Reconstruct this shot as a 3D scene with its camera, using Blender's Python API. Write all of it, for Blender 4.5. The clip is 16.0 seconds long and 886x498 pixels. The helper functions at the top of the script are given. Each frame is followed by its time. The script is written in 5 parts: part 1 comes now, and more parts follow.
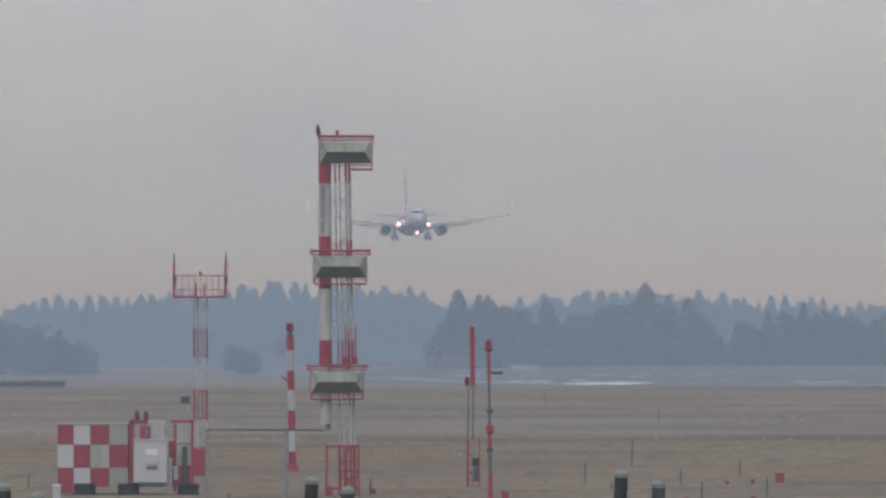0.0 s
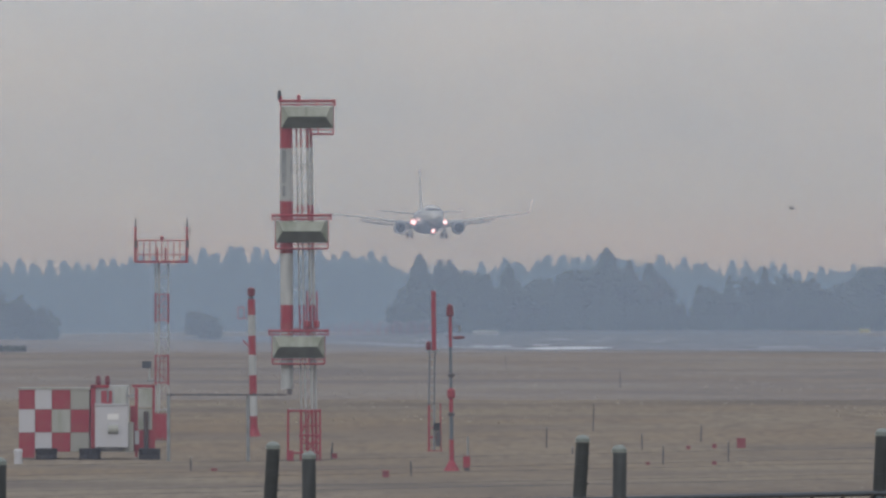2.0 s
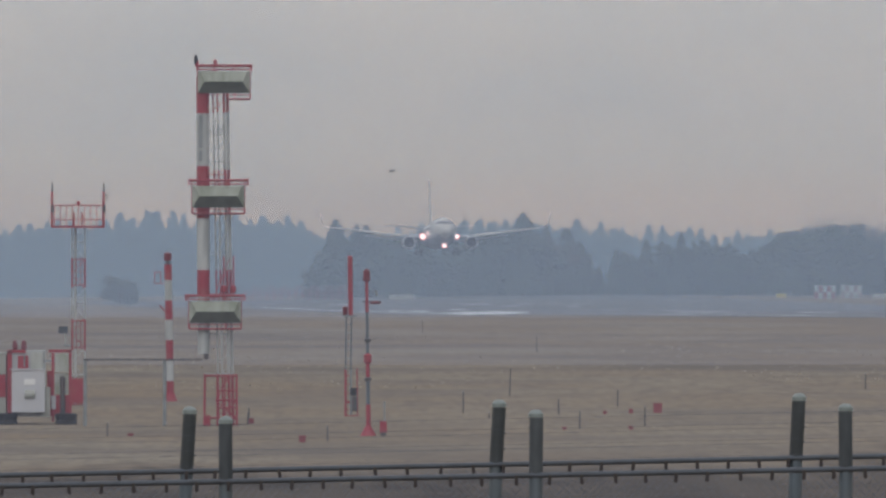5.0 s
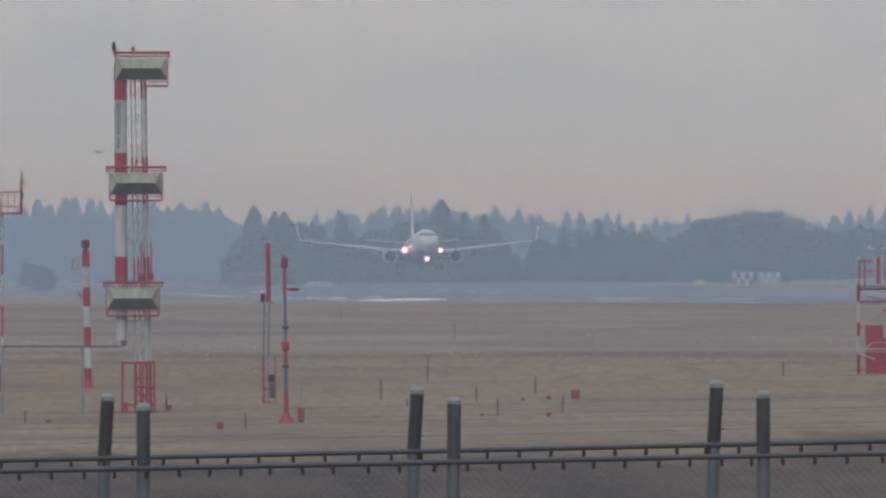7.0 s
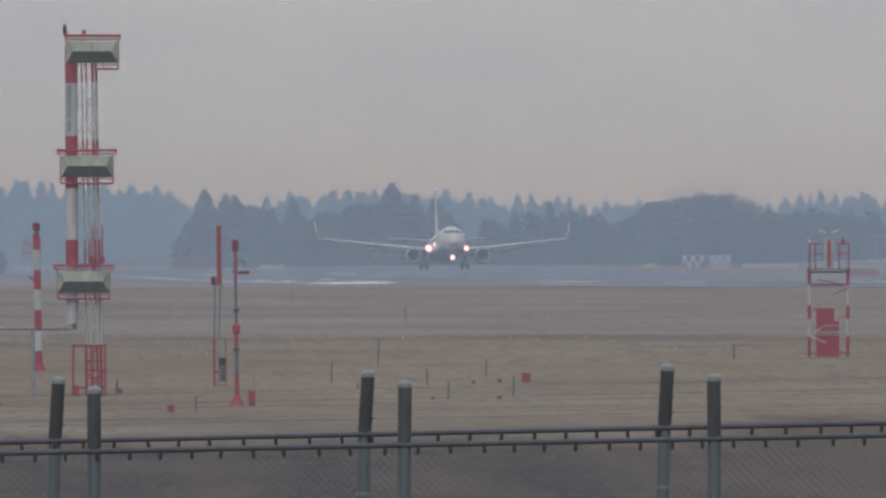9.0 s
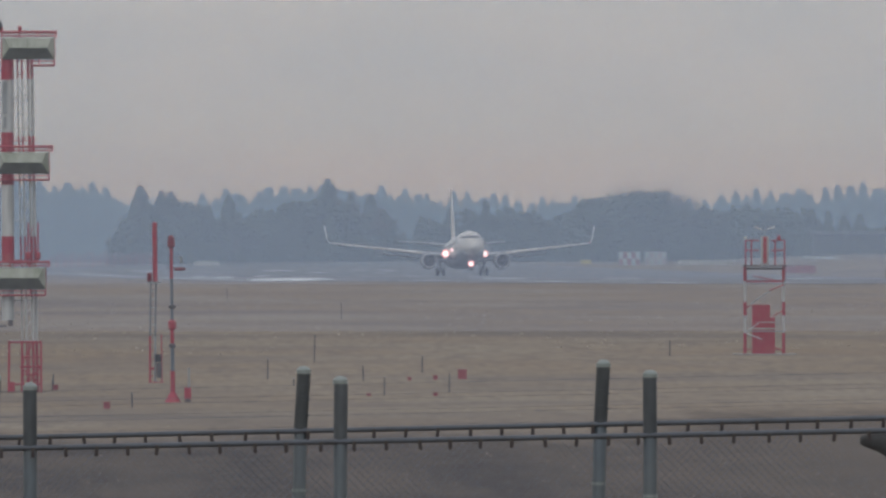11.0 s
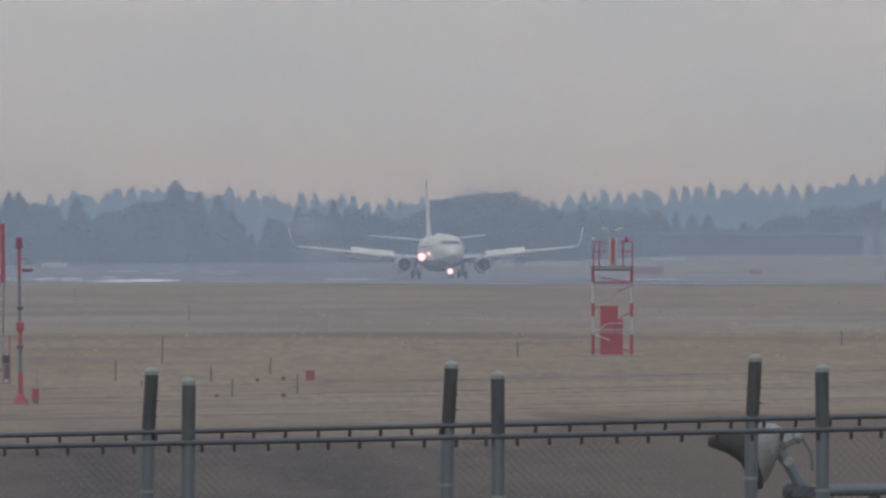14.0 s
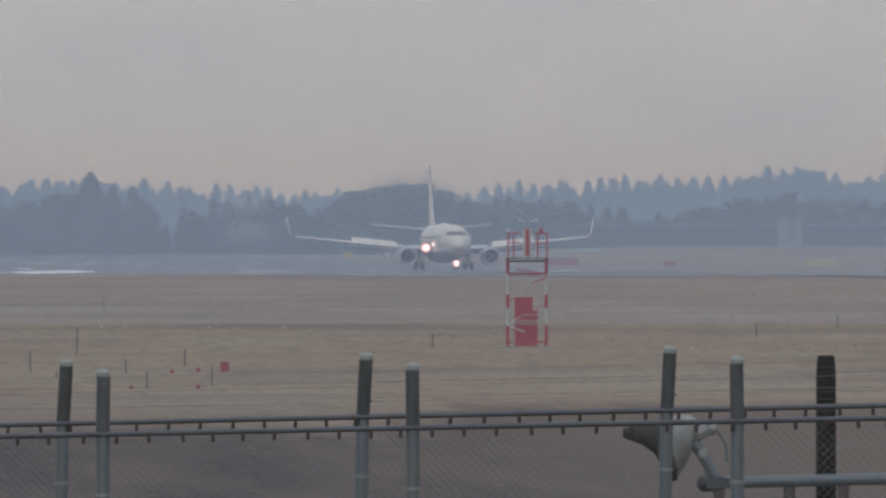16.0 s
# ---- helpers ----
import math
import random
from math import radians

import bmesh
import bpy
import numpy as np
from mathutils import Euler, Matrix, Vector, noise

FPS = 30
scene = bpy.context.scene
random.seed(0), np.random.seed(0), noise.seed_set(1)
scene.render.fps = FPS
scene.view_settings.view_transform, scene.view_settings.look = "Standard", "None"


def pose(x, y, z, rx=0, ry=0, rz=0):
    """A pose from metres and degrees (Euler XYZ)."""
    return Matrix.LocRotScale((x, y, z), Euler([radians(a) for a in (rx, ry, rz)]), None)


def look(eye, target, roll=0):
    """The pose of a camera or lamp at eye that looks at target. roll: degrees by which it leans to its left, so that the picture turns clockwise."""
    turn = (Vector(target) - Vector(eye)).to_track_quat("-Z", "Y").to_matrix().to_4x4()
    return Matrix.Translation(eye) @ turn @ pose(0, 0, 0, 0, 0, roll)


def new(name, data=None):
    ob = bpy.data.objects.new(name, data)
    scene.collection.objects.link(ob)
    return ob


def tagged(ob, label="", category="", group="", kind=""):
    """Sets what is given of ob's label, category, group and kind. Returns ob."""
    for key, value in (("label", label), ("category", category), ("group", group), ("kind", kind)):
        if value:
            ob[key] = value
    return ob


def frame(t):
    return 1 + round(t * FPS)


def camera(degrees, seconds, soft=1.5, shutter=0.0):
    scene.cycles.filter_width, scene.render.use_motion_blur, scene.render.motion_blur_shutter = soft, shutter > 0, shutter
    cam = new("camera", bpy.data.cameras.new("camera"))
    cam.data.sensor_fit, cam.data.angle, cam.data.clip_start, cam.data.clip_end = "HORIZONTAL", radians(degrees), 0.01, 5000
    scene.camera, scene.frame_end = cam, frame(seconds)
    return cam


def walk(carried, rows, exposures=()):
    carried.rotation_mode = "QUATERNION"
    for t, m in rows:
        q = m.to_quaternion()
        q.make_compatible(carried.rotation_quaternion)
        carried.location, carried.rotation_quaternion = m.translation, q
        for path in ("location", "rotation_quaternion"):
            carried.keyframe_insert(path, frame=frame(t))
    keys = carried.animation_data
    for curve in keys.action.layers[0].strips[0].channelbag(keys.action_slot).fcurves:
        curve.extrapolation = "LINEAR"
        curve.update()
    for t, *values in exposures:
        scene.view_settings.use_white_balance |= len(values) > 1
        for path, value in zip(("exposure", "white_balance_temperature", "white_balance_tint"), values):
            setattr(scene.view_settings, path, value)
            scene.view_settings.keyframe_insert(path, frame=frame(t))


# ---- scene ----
LENS = 3.7424
EYE = 6.0
cam = camera(LENS, 16.0, soft=2.6)
# seconds, pan to the right in milliradians, tilt up in milliradians
PAN = [
    (0.0, 0.00, 6.33), (0.5, 0.75, 5.96), (1.0, 1.44, 5.25), (1.5, 2.19, 4.62), (2.0, 2.85, 3.73), (2.5, 3.65, 3.46),
    (3.0, 5.13, 3.38), (5.5, 10.56, 0.92), (6.0, 12.65, 1.08), (6.5, 14.27, 0.67), (7.0, 15.06, 0.17), (7.5, 15.69, -0.23),
    (8.0, 16.67, -0.42), (8.5, 17.75, -0.81), (9.0, 18.69, -1.08), (11.5, 25.46, -1.52), (12.0, 27.75, -2.08),
    (12.5, 29.19, -2.13), (13.0, 30.48, -1.98), (13.5, 32.67, -1.42), (14.0, 34.63, -1.25), (14.5, 36.06, -1.67),
    (15.0, 37.29, -2.21), (15.5, 39.52, -1.67), (16.0, 40.92, -1.88),
]
walk(cam, [(t, pose(0, 0, EYE, 90 + math.degrees(tilt / 1000), 0, -math.degrees(pan / 1000))) for t, pan, tilt in PAN])

# ---- light: a heavy overcast winter sky ----
SUN_HEIGHT, SUN_AZIMUTH = radians(38), radians(200)
world = bpy.data.worlds.new("overcast_sky")
scene.world = world
world.use_nodes = True
wn, wl = world.node_tree.nodes, world.node_tree.links
wn.clear()


def wnode(kind, **sockets):
    n = wn.new(kind)
    for k, v in sockets.items():
        n.inputs[k.replace("_", " ")].default_value = v
    return n


sky = wn.new("ShaderNodeTexSky")
sky.sky_type, sky.sun_disc, sky.sun_elevation, sky.sun_rotation = "NISHITA", False, SUN_HEIGHT, SUN_AZIMUTH
sky_dim = wnode("ShaderNodeVectorMath")
sky_dim.operation = "SCALE"
sky_dim.inputs["Scale"].default_value = 0.06
wl.new(sky.outputs[0], sky_dim.inputs[0])
direction = wn.new("ShaderNodeTexCoord")
split = wn.new("ShaderNodeSeparateXYZ")
wl.new(direction.outputs["Generated"], split.inputs[0])
cloud_ramp = wn.new("ShaderNodeValToRGB")
cr = cloud_ramp.color_ramp
for at, tone in ((0.0, (0.80, 0.52, 0.27)), (0.005, (0.80, 0.53, 0.28)), (0.008, (0.86, 0.66, 0.41)), (0.0127, (0.936, 0.733, 0.491)), (0.0173, (0.98, 0.79, 0.54)), (0.024, (1.14, 0.97, 0.76)), (0.03, (1.14, 0.98, 0.78)), (0.06, (0.50, 0.52, 0.53)), (0.25, (0.62, 0.64, 0.66)), (1.0, (0.86, 0.88, 0.90))):
    e = cr.elements[0] if at == 0 else cr.elements[-1] if at == 1 else cr.elements.new(at)
    e.position, e.color = at, (*tone, 1)
wl.new(split.outputs["Z"], cloud_ramp.inputs[0])
stretch = wn.new("ShaderNodeMapping")
stretch.inputs["Scale"].default_value = (1, 1, 2.2)
wl.new(direction.outputs["Generated"], stretch.inputs[0])
cloud = wnode("ShaderNodeTexNoise", Scale=55.0, Detail=4.0, Roughness=0.5)
wl.new(stretch.outputs[0], cloud.inputs["Vector"])
cloud_shade = wn.new("ShaderNodeValToRGB")
cs = cloud_shade.color_ramp
cs.elements[0].position, cs.elements[0].color = 0.3, (0.90, 0.925, 0.96, 1)
cs.elements[1].position, cs.elements[1].color = 0.72, (1.11, 1.07, 1.02, 1)
wl.new(cloud.outputs["Fac"], cloud_shade.inputs[0])
tint = wn.new("ShaderNodeMix")
tint.data_type, tint.blend_type = "RGBA", "MULTIPLY"
tint.inputs[0].default_value = 1.0
wl.new(cloud_ramp.outputs[0], tint.inputs[6])
wl.new(cloud_shade.outputs[0], tint.inputs[7])
cover = wn.new("ShaderNodeMix")
cover.data_type = "RGBA"
cover.inputs[0].default_value = 0.94
wl.new(sky_dim.outputs[0], cover.inputs[6])
wl.new(tint.outputs[2], cover.inputs[7])
bg = wn.new("ShaderNodeBackground")
out = wn.new("ShaderNodeOutputWorld")
wl.new(cover.outputs[2], bg.inputs[0])
wl.new(bg.outputs[0], out.inputs[0])

sun = new("sun", bpy.data.lights.new("sun", "SUN"))
sun.data.energy, sun.data.angle, sun.data.color = 0.6, radians(25), (1.0, 0.96, 0.92)
sun.matrix_basis = look((0, 0, 0), (-math.sin(SUN_AZIMUTH) * math.cos(SUN_HEIGHT), -math.cos(SUN_AZIMUTH) * math.cos(SUN_HEIGHT), -math.sin(SUN_HEIGHT)))


# ---- materials ----
def material(name, colour, rough=0.7, metal=0.0, scale=3.0, dirt=(0.2, 0.2, 0.18), dirt_amount=0.25, bump=0.2, fine=25.0, streak=1.0, vary=0.0, island=False):
    """A worn surface: a base colour with grain, larger stains and fine relief."""
    m = bpy.data.materials.new(name)
    m.use_nodes = True
    n, l = m.node_tree.nodes, m.node_tree.links
    b = n["Principled BSDF"]
    b.inputs["Roughness"].default_value, b.inputs["Metallic"].default_value = rough, metal
    co = n.new("ShaderNodeTexCoord")
    mp = n.new("ShaderNodeMapping")
    mp.inputs["Scale"].default_value = (1, 1, streak)
    l.new(co.outputs["Object"], mp.inputs[0])
    big = n.new("ShaderNodeTexNoise")
    big.inputs["Scale"].default_value, big.inputs["Detail"].default_value = scale, 5
    small = n.new("ShaderNodeTexNoise")
    small.inputs["Scale"].default_value, small.inputs["Detail"].default_value = fine, 3
    l.new(mp.outputs[0], big.inputs["Vector"])
    l.new(mp.outputs[0], small.inputs["Vector"])
    ramp = n.new("ShaderNodeValToRGB")
    ramp.color_ramp.elements[0].position, ramp.color_ramp.elements[1].position = 0.42, 0.75
    ramp.color_ramp.elements[1].color = (dirt_amount,) * 3 + (1,)
    ramp.color_ramp.elements[0].color = (0, 0, 0, 1)
    l.new(big.outputs["Fac"], ramp.inputs[0])
    mix = n.new("ShaderNodeMix")
    mix.data_type = "RGBA"
    mix.inputs[6].default_value, mix.inputs[7].default_value = (*colour, 1), (*dirt, 1)
    l.new(ramp.outputs[0], mix.inputs[0])
    grain = n.new("ShaderNodeMapRange")
    grain.inputs["To Min"].default_value, grain.inputs["To Max"].default_value = 0.82, 1.15
    l.new(small.outputs["Fac"], grain.inputs[0])
    hsv = n.new("ShaderNodeHueSaturation")
    l.new(mix.outputs[2], hsv.inputs["Color"])
    value = grain.outputs[0]
    if vary:
        info = n.new("ShaderNodeNewGeometry" if island else "ShaderNodeObjectInfo")
        rnd = n.new("ShaderNodeMapRange")
        rnd.inputs["To Min"].default_value, rnd.inputs["To Max"].default_value = 1 - vary, 1 + vary
        l.new(info.outputs["Random Per Island" if island else "Random"], rnd.inputs[0])
        times = n.new("ShaderNodeMath")
        times.operation = "MULTIPLY"
        l.new(value, times.inputs[0])
        l.new(rnd.outputs[0], times.inputs[1])
        value = times.outputs[0]
    l.new(value, hsv.inputs["Value"])
    l.new(hsv.outputs[0], b.inputs["Base Color"])
    if bump:
        bp = n.new("ShaderNodeBump")
        bp.inputs["Strength"].default_value, bp.inputs["Distance"].default_value = bump, 0.02
        l.new(small.outputs["Fac"], bp.inputs["Height"])
        l.new(bp.outputs[0], b.inputs["Normal"])
    return m


RED = material("red_paint", (0.315, 0.030, 0.052), 0.55, dirt=(0.30, 0.10, 0.09), dirt_amount=0.5)
FADED = material("faded_red_paint", (0.25, 0.055, 0.068), 0.65, dirt=(0.24, 0.11, 0.10), dirt_amount=0.6)
LAMPRED = material("dark_red_glass", (0.16, 0.018, 0.03), 0.35, dirt=(0.12, 0.03, 0.035))
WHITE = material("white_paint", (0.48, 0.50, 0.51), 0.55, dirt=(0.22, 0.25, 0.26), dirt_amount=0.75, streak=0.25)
GREYPANEL = material("grey_panel", (0.42, 0.43, 0.41), 0.6, dirt=(0.20, 0.24, 0.15), dirt_amount=0.8, streak=0.3)
PANELWHITE = material("panel_white", (0.54, 0.55, 0.60), 0.5, dirt=(0.5, 0.48, 0.45), dirt_amount=0.3)
PLATE = material("white_enamel_plate", (0.82, 0.83, 0.84), 0.3, dirt=(0.7, 0.7, 0.7), dirt_amount=0.3, bump=0.02)
OLIVE = material("olive_panel", (0.35, 0.355, 0.325), 0.7, dirt=(0.24, 0.24, 0.21))
MOSS = material("stained_reflector", (0.42, 0.45, 0.40), 0.7, scale=2.0, dirt=(0.13, 0.17, 0.10), dirt_amount=0.85, streak=0.35)
# the down-facing facet's shade put into the base colour, with green staining
SHADED_UNDERSIDE = material("shaded_reflector_underside", (0.15, 0.175, 0.145), 0.8, dirt=(0.08, 0.105, 0.075), dirt_amount=0.7)
GALV = material("galvanised_steel", (0.30, 0.33, 0.35), 0.45, 0.5, dirt=(0.16, 0.17, 0.17), dirt_amount=0.6, bump=0.1)
DARKSTEEL = material("dark_steel", (0.09, 0.09, 0.10), 0.5, 0.4, dirt=(0.16, 0.10, 0.07), dirt_amount=0.5)
BLACK = material("black_rubber", (0.025, 0.025, 0.028), 0.8, dirt=(0.06, 0.055, 0.05), dirt_amount=0.4)
DARKPAD = material("dark_brown_pad", (0.10, 0.088, 0.078), 0.95, dirt=(0.06, 0.054, 0.05), dirt_amount=0.7)
CONCRETE = material("concrete", (0.30, 0.29, 0.27), 0.9, dirt=(0.18, 0.17, 0.15), dirt_amount=0.6)
POSTDARK = material("weathered_post", (0.040, 0.047, 0.054), 0.75, scale=6, dirt=(0.10, 0.112, 0.122), dirt_amount=0.6, streak=0.4)
POSTPIPE = material("post_pipe", (0.112, 0.142, 0.175), 0.45, 0.3, scale=6, dirt=(0.13, 0.14, 0.14), dirt_amount=0.6, streak=0.3)
POSTMID = material("weathered_blue_post", (0.046, 0.055, 0.066), 0.7, scale=6, dirt=(0.105, 0.12, 0.138), dirt_amount=0.6, streak=0.4)
TIMBER = material("black_timber", (0.012, 0.011, 0.012), 0.85, scale=8, dirt=(0.03, 0.028, 0.028), dirt_amount=0.5)
RAILPIPE = material("rail_pipe", (0.076, 0.090, 0.116), 0.5, 0.3, scale=8, dirt=(0.05, 0.05, 0.055), dirt_amount=0.6)
RUST = material("rusted_clip", (0.035, 0.028, 0.032), 0.8, scale=20)
CAP = material("post_cap", (0.20, 0.235, 0.24), 0.5, dirt=(0.25, 0.28, 0.27), dirt_amount=0.5)
HULL = material("aircraft_white", (0.69, 0.655, 0.60), 0.35, scale=0.4, dirt=(0.55, 0.52, 0.465), dirt_amount=0.5, bump=0.02)
BELLY = material("aircraft_grey", (0.40, 0.42, 0.44), 0.4, scale=0.4, dirt=(0.22, 0.23, 0.25), dirt_amount=0.5, bump=0.02)
WINGGREY = material("wing_grey", (0.46, 0.48, 0.50), 0.4, scale=0.5, dirt=(0.35, 0.36, 0.38), dirt_amount=0.5, bump=0.02)
NACELLE = material("nacelle_grey", (0.36, 0.38, 0.41), 0.4, dirt=(0.25, 0.26, 0.28), dirt_amount=0.5, bump=0.02)
CHROME = material("bare_lip_metal", (0.62, 0.63, 0.65), 0.3, 0.9, bump=0.02)
DARKGLASS = material("dark_glass", (0.02, 0.025, 0.03), 0.12, bump=0)
YELLOW = material("yellow_paint", (0.45, 0.38, 0.10), 0.6)
LEAF = material("conifer_needles", (0.040, 0.062, 0.042), 0.9, scale=0.12, dirt=(0.058, 0.074, 0.052), dirt_amount=0.6, bump=0, fine=1.2, vary=0.25)
LEAF_B = material("evergreen_leaves", (0.045, 0.068, 0.040), 0.9, scale=0.12, dirt=(0.068, 0.076, 0.054), dirt_amount=0.6, bump=0, fine=1.2, vary=0.25)
TWIG = material("bare_twigs", (0.11, 0.085, 0.065), 0.9, bump=0, vary=0.2)
BARK = material("bark", (0.09, 0.07, 0.055), 0.95)
FEATHER = material("black_feathers", (0.02, 0.02, 0.024), 0.6, bump=0)


def turf(name, dark, straw, tan, wet, soil=None):
    """Winter turf: straw-coloured grass in long drifts, with darker mown bands across the view."""
    m = bpy.data.materials.new(name)
    m.use_nodes = True
    n, l = m.node_tree.nodes, m.node_tree.links
    b = n["Principled BSDF"]
    b.inputs["Roughness"].default_value = 1.0
    b.inputs["Specular IOR Level"].default_value = 0.0
    co = n.new("ShaderNodeTexCoord")

    def field(scale, detail, stretch):
        mp = n.new("ShaderNodeMapping")
        mp.inputs["Scale"].default_value = stretch
        mp.inputs["Rotation"].default_value = (0, 0, radians(-1.5))
        t = n.new("ShaderNodeTexNoise")
        t.inputs["Scale"].default_value, t.inputs["Detail"].default_value = scale, detail
        l.new(co.outputs["Object"], mp.inputs[0])
        l.new(mp.outputs[0], t.inputs["Vector"])
        return t.outputs["Fac"]

    def mixed(a, c, fac, lo, hi):
        r = n.new("ShaderNodeMapRange")
        r.inputs["From Min"].default_value, r.inputs["From Max"].default_value = lo, hi
        l.new(fac, r.inputs[0])
        x = n.new("ShaderNodeMix")
        x.data_type = "RGBA"
        l.new(r.outputs[0], x.inputs[0])
        for k, v in ((6, a), (7, c)):
            if isinstance(v, tuple):
                x.inputs[k].default_value = (*v, 1)
            else:
                l.new(v, x.inputs[k])
        return x.outputs[2]

    base = mixed(straw, tan, field(1.0, 4, (0.05, 0.02, 1)), 0.36, 0.64)
    bands = mixed(base, dark, field(1.0, 5, (0.045, 0.036, 1)), 0.48, 0.70)
    mottle = mixed(bands, wet, field(1.0, 4, (0.55, 0.075, 1)), 0.54, 0.82)
    tufts = mixed(mottle, wet, field(1.0, 4, (2.6, 0.35, 1)), 0.47, 0.76)
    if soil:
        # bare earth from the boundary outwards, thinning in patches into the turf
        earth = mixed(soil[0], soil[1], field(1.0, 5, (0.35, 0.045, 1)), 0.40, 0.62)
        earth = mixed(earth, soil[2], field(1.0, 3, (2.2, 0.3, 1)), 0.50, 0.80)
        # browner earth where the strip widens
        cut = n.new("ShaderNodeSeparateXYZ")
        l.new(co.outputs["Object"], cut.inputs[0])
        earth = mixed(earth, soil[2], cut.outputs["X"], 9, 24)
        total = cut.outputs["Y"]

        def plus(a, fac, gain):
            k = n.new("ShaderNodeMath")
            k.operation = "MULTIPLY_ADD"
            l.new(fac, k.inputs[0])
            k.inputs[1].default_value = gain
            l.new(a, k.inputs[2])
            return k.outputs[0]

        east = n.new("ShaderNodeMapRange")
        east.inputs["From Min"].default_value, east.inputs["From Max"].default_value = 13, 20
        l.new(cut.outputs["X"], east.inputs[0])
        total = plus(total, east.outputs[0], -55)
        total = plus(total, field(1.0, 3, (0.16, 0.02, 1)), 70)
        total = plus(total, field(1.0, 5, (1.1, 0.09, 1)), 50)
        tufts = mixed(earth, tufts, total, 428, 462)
    l.new(tufts, b.inputs["Base Color"])
    return m


TURF = ((0.172, 0.150, 0.133), (0.272, 0.232, 0.184), (0.244, 0.190, 0.138), (0.156, 0.134, 0.114))
GRASS = turf("winter_turf", *TURF)
ASPHALT = material("wet_asphalt", (0.040, 0.044, 0.050), 0.57, scale=0.05, dirt=(0.10, 0.10, 0.10), dirt_amount=0.6, bump=0.0, fine=0.6)
PAINT = material("runway_paint", (0.78, 0.79, 0.80), 0.6, scale=0.2, dirt=(0.5, 0.5, 0.5), dirt_amount=0.4, bump=0)
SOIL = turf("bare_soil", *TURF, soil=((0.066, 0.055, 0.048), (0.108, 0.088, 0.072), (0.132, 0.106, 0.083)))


def glow(name, core, rim, strength):
    """Lamp face with a white glowing core and glare painted as a red rim."""
    m = bpy.data.materials.new(name)
    m.use_nodes = True
    n, l = m.node_tree.nodes, m.node_tree.links
    n.clear()
    co = n.new("ShaderNodeTexCoord")
    dist = n.new("ShaderNodeVectorMath")
    dist.operation = "LENGTH"
    l.new(co.outputs["Object"], dist.inputs[0])
    ramp = n.new("ShaderNodeValToRGB")
    ramp.color_ramp.elements[0].position, ramp.color_ramp.elements[0].color = 0.31, (*core, 1)
    ramp.color_ramp.elements[1].position, ramp.color_ramp.elements[1].color = 0.62, (*rim, 1)
    l.new(dist.outputs["Value"], ramp.inputs[0])
    em = n.new("ShaderNodeEmission")
    em.inputs["Strength"].default_value = strength
    l.new(ramp.outputs[0], em.inputs[0])
    o = n.new("ShaderNodeOutputMaterial")
    l.new(em.outputs[0], o.inputs[0])
    return m


LAMP = glow("landing_light_face", (1.0, 0.93, 0.90), (0.95, 0.14, 0.11), 2.6)


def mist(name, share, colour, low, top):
    """Upright see-through sheet in place of air haze; passes most light, scatters the rest."""
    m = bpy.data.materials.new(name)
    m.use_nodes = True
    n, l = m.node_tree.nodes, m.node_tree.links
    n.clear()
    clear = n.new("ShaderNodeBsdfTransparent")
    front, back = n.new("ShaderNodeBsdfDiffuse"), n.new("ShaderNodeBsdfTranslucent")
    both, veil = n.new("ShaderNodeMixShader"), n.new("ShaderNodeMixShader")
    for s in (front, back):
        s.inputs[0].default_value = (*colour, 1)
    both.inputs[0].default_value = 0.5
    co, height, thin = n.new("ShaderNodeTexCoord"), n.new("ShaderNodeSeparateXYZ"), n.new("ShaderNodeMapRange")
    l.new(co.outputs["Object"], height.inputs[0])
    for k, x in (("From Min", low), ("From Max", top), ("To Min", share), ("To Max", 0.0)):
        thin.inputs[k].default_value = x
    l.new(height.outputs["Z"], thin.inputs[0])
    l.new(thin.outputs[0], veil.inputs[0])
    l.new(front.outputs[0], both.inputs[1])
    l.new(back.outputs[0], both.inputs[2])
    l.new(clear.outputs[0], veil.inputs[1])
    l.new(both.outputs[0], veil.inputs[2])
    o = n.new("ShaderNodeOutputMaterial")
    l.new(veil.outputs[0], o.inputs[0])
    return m


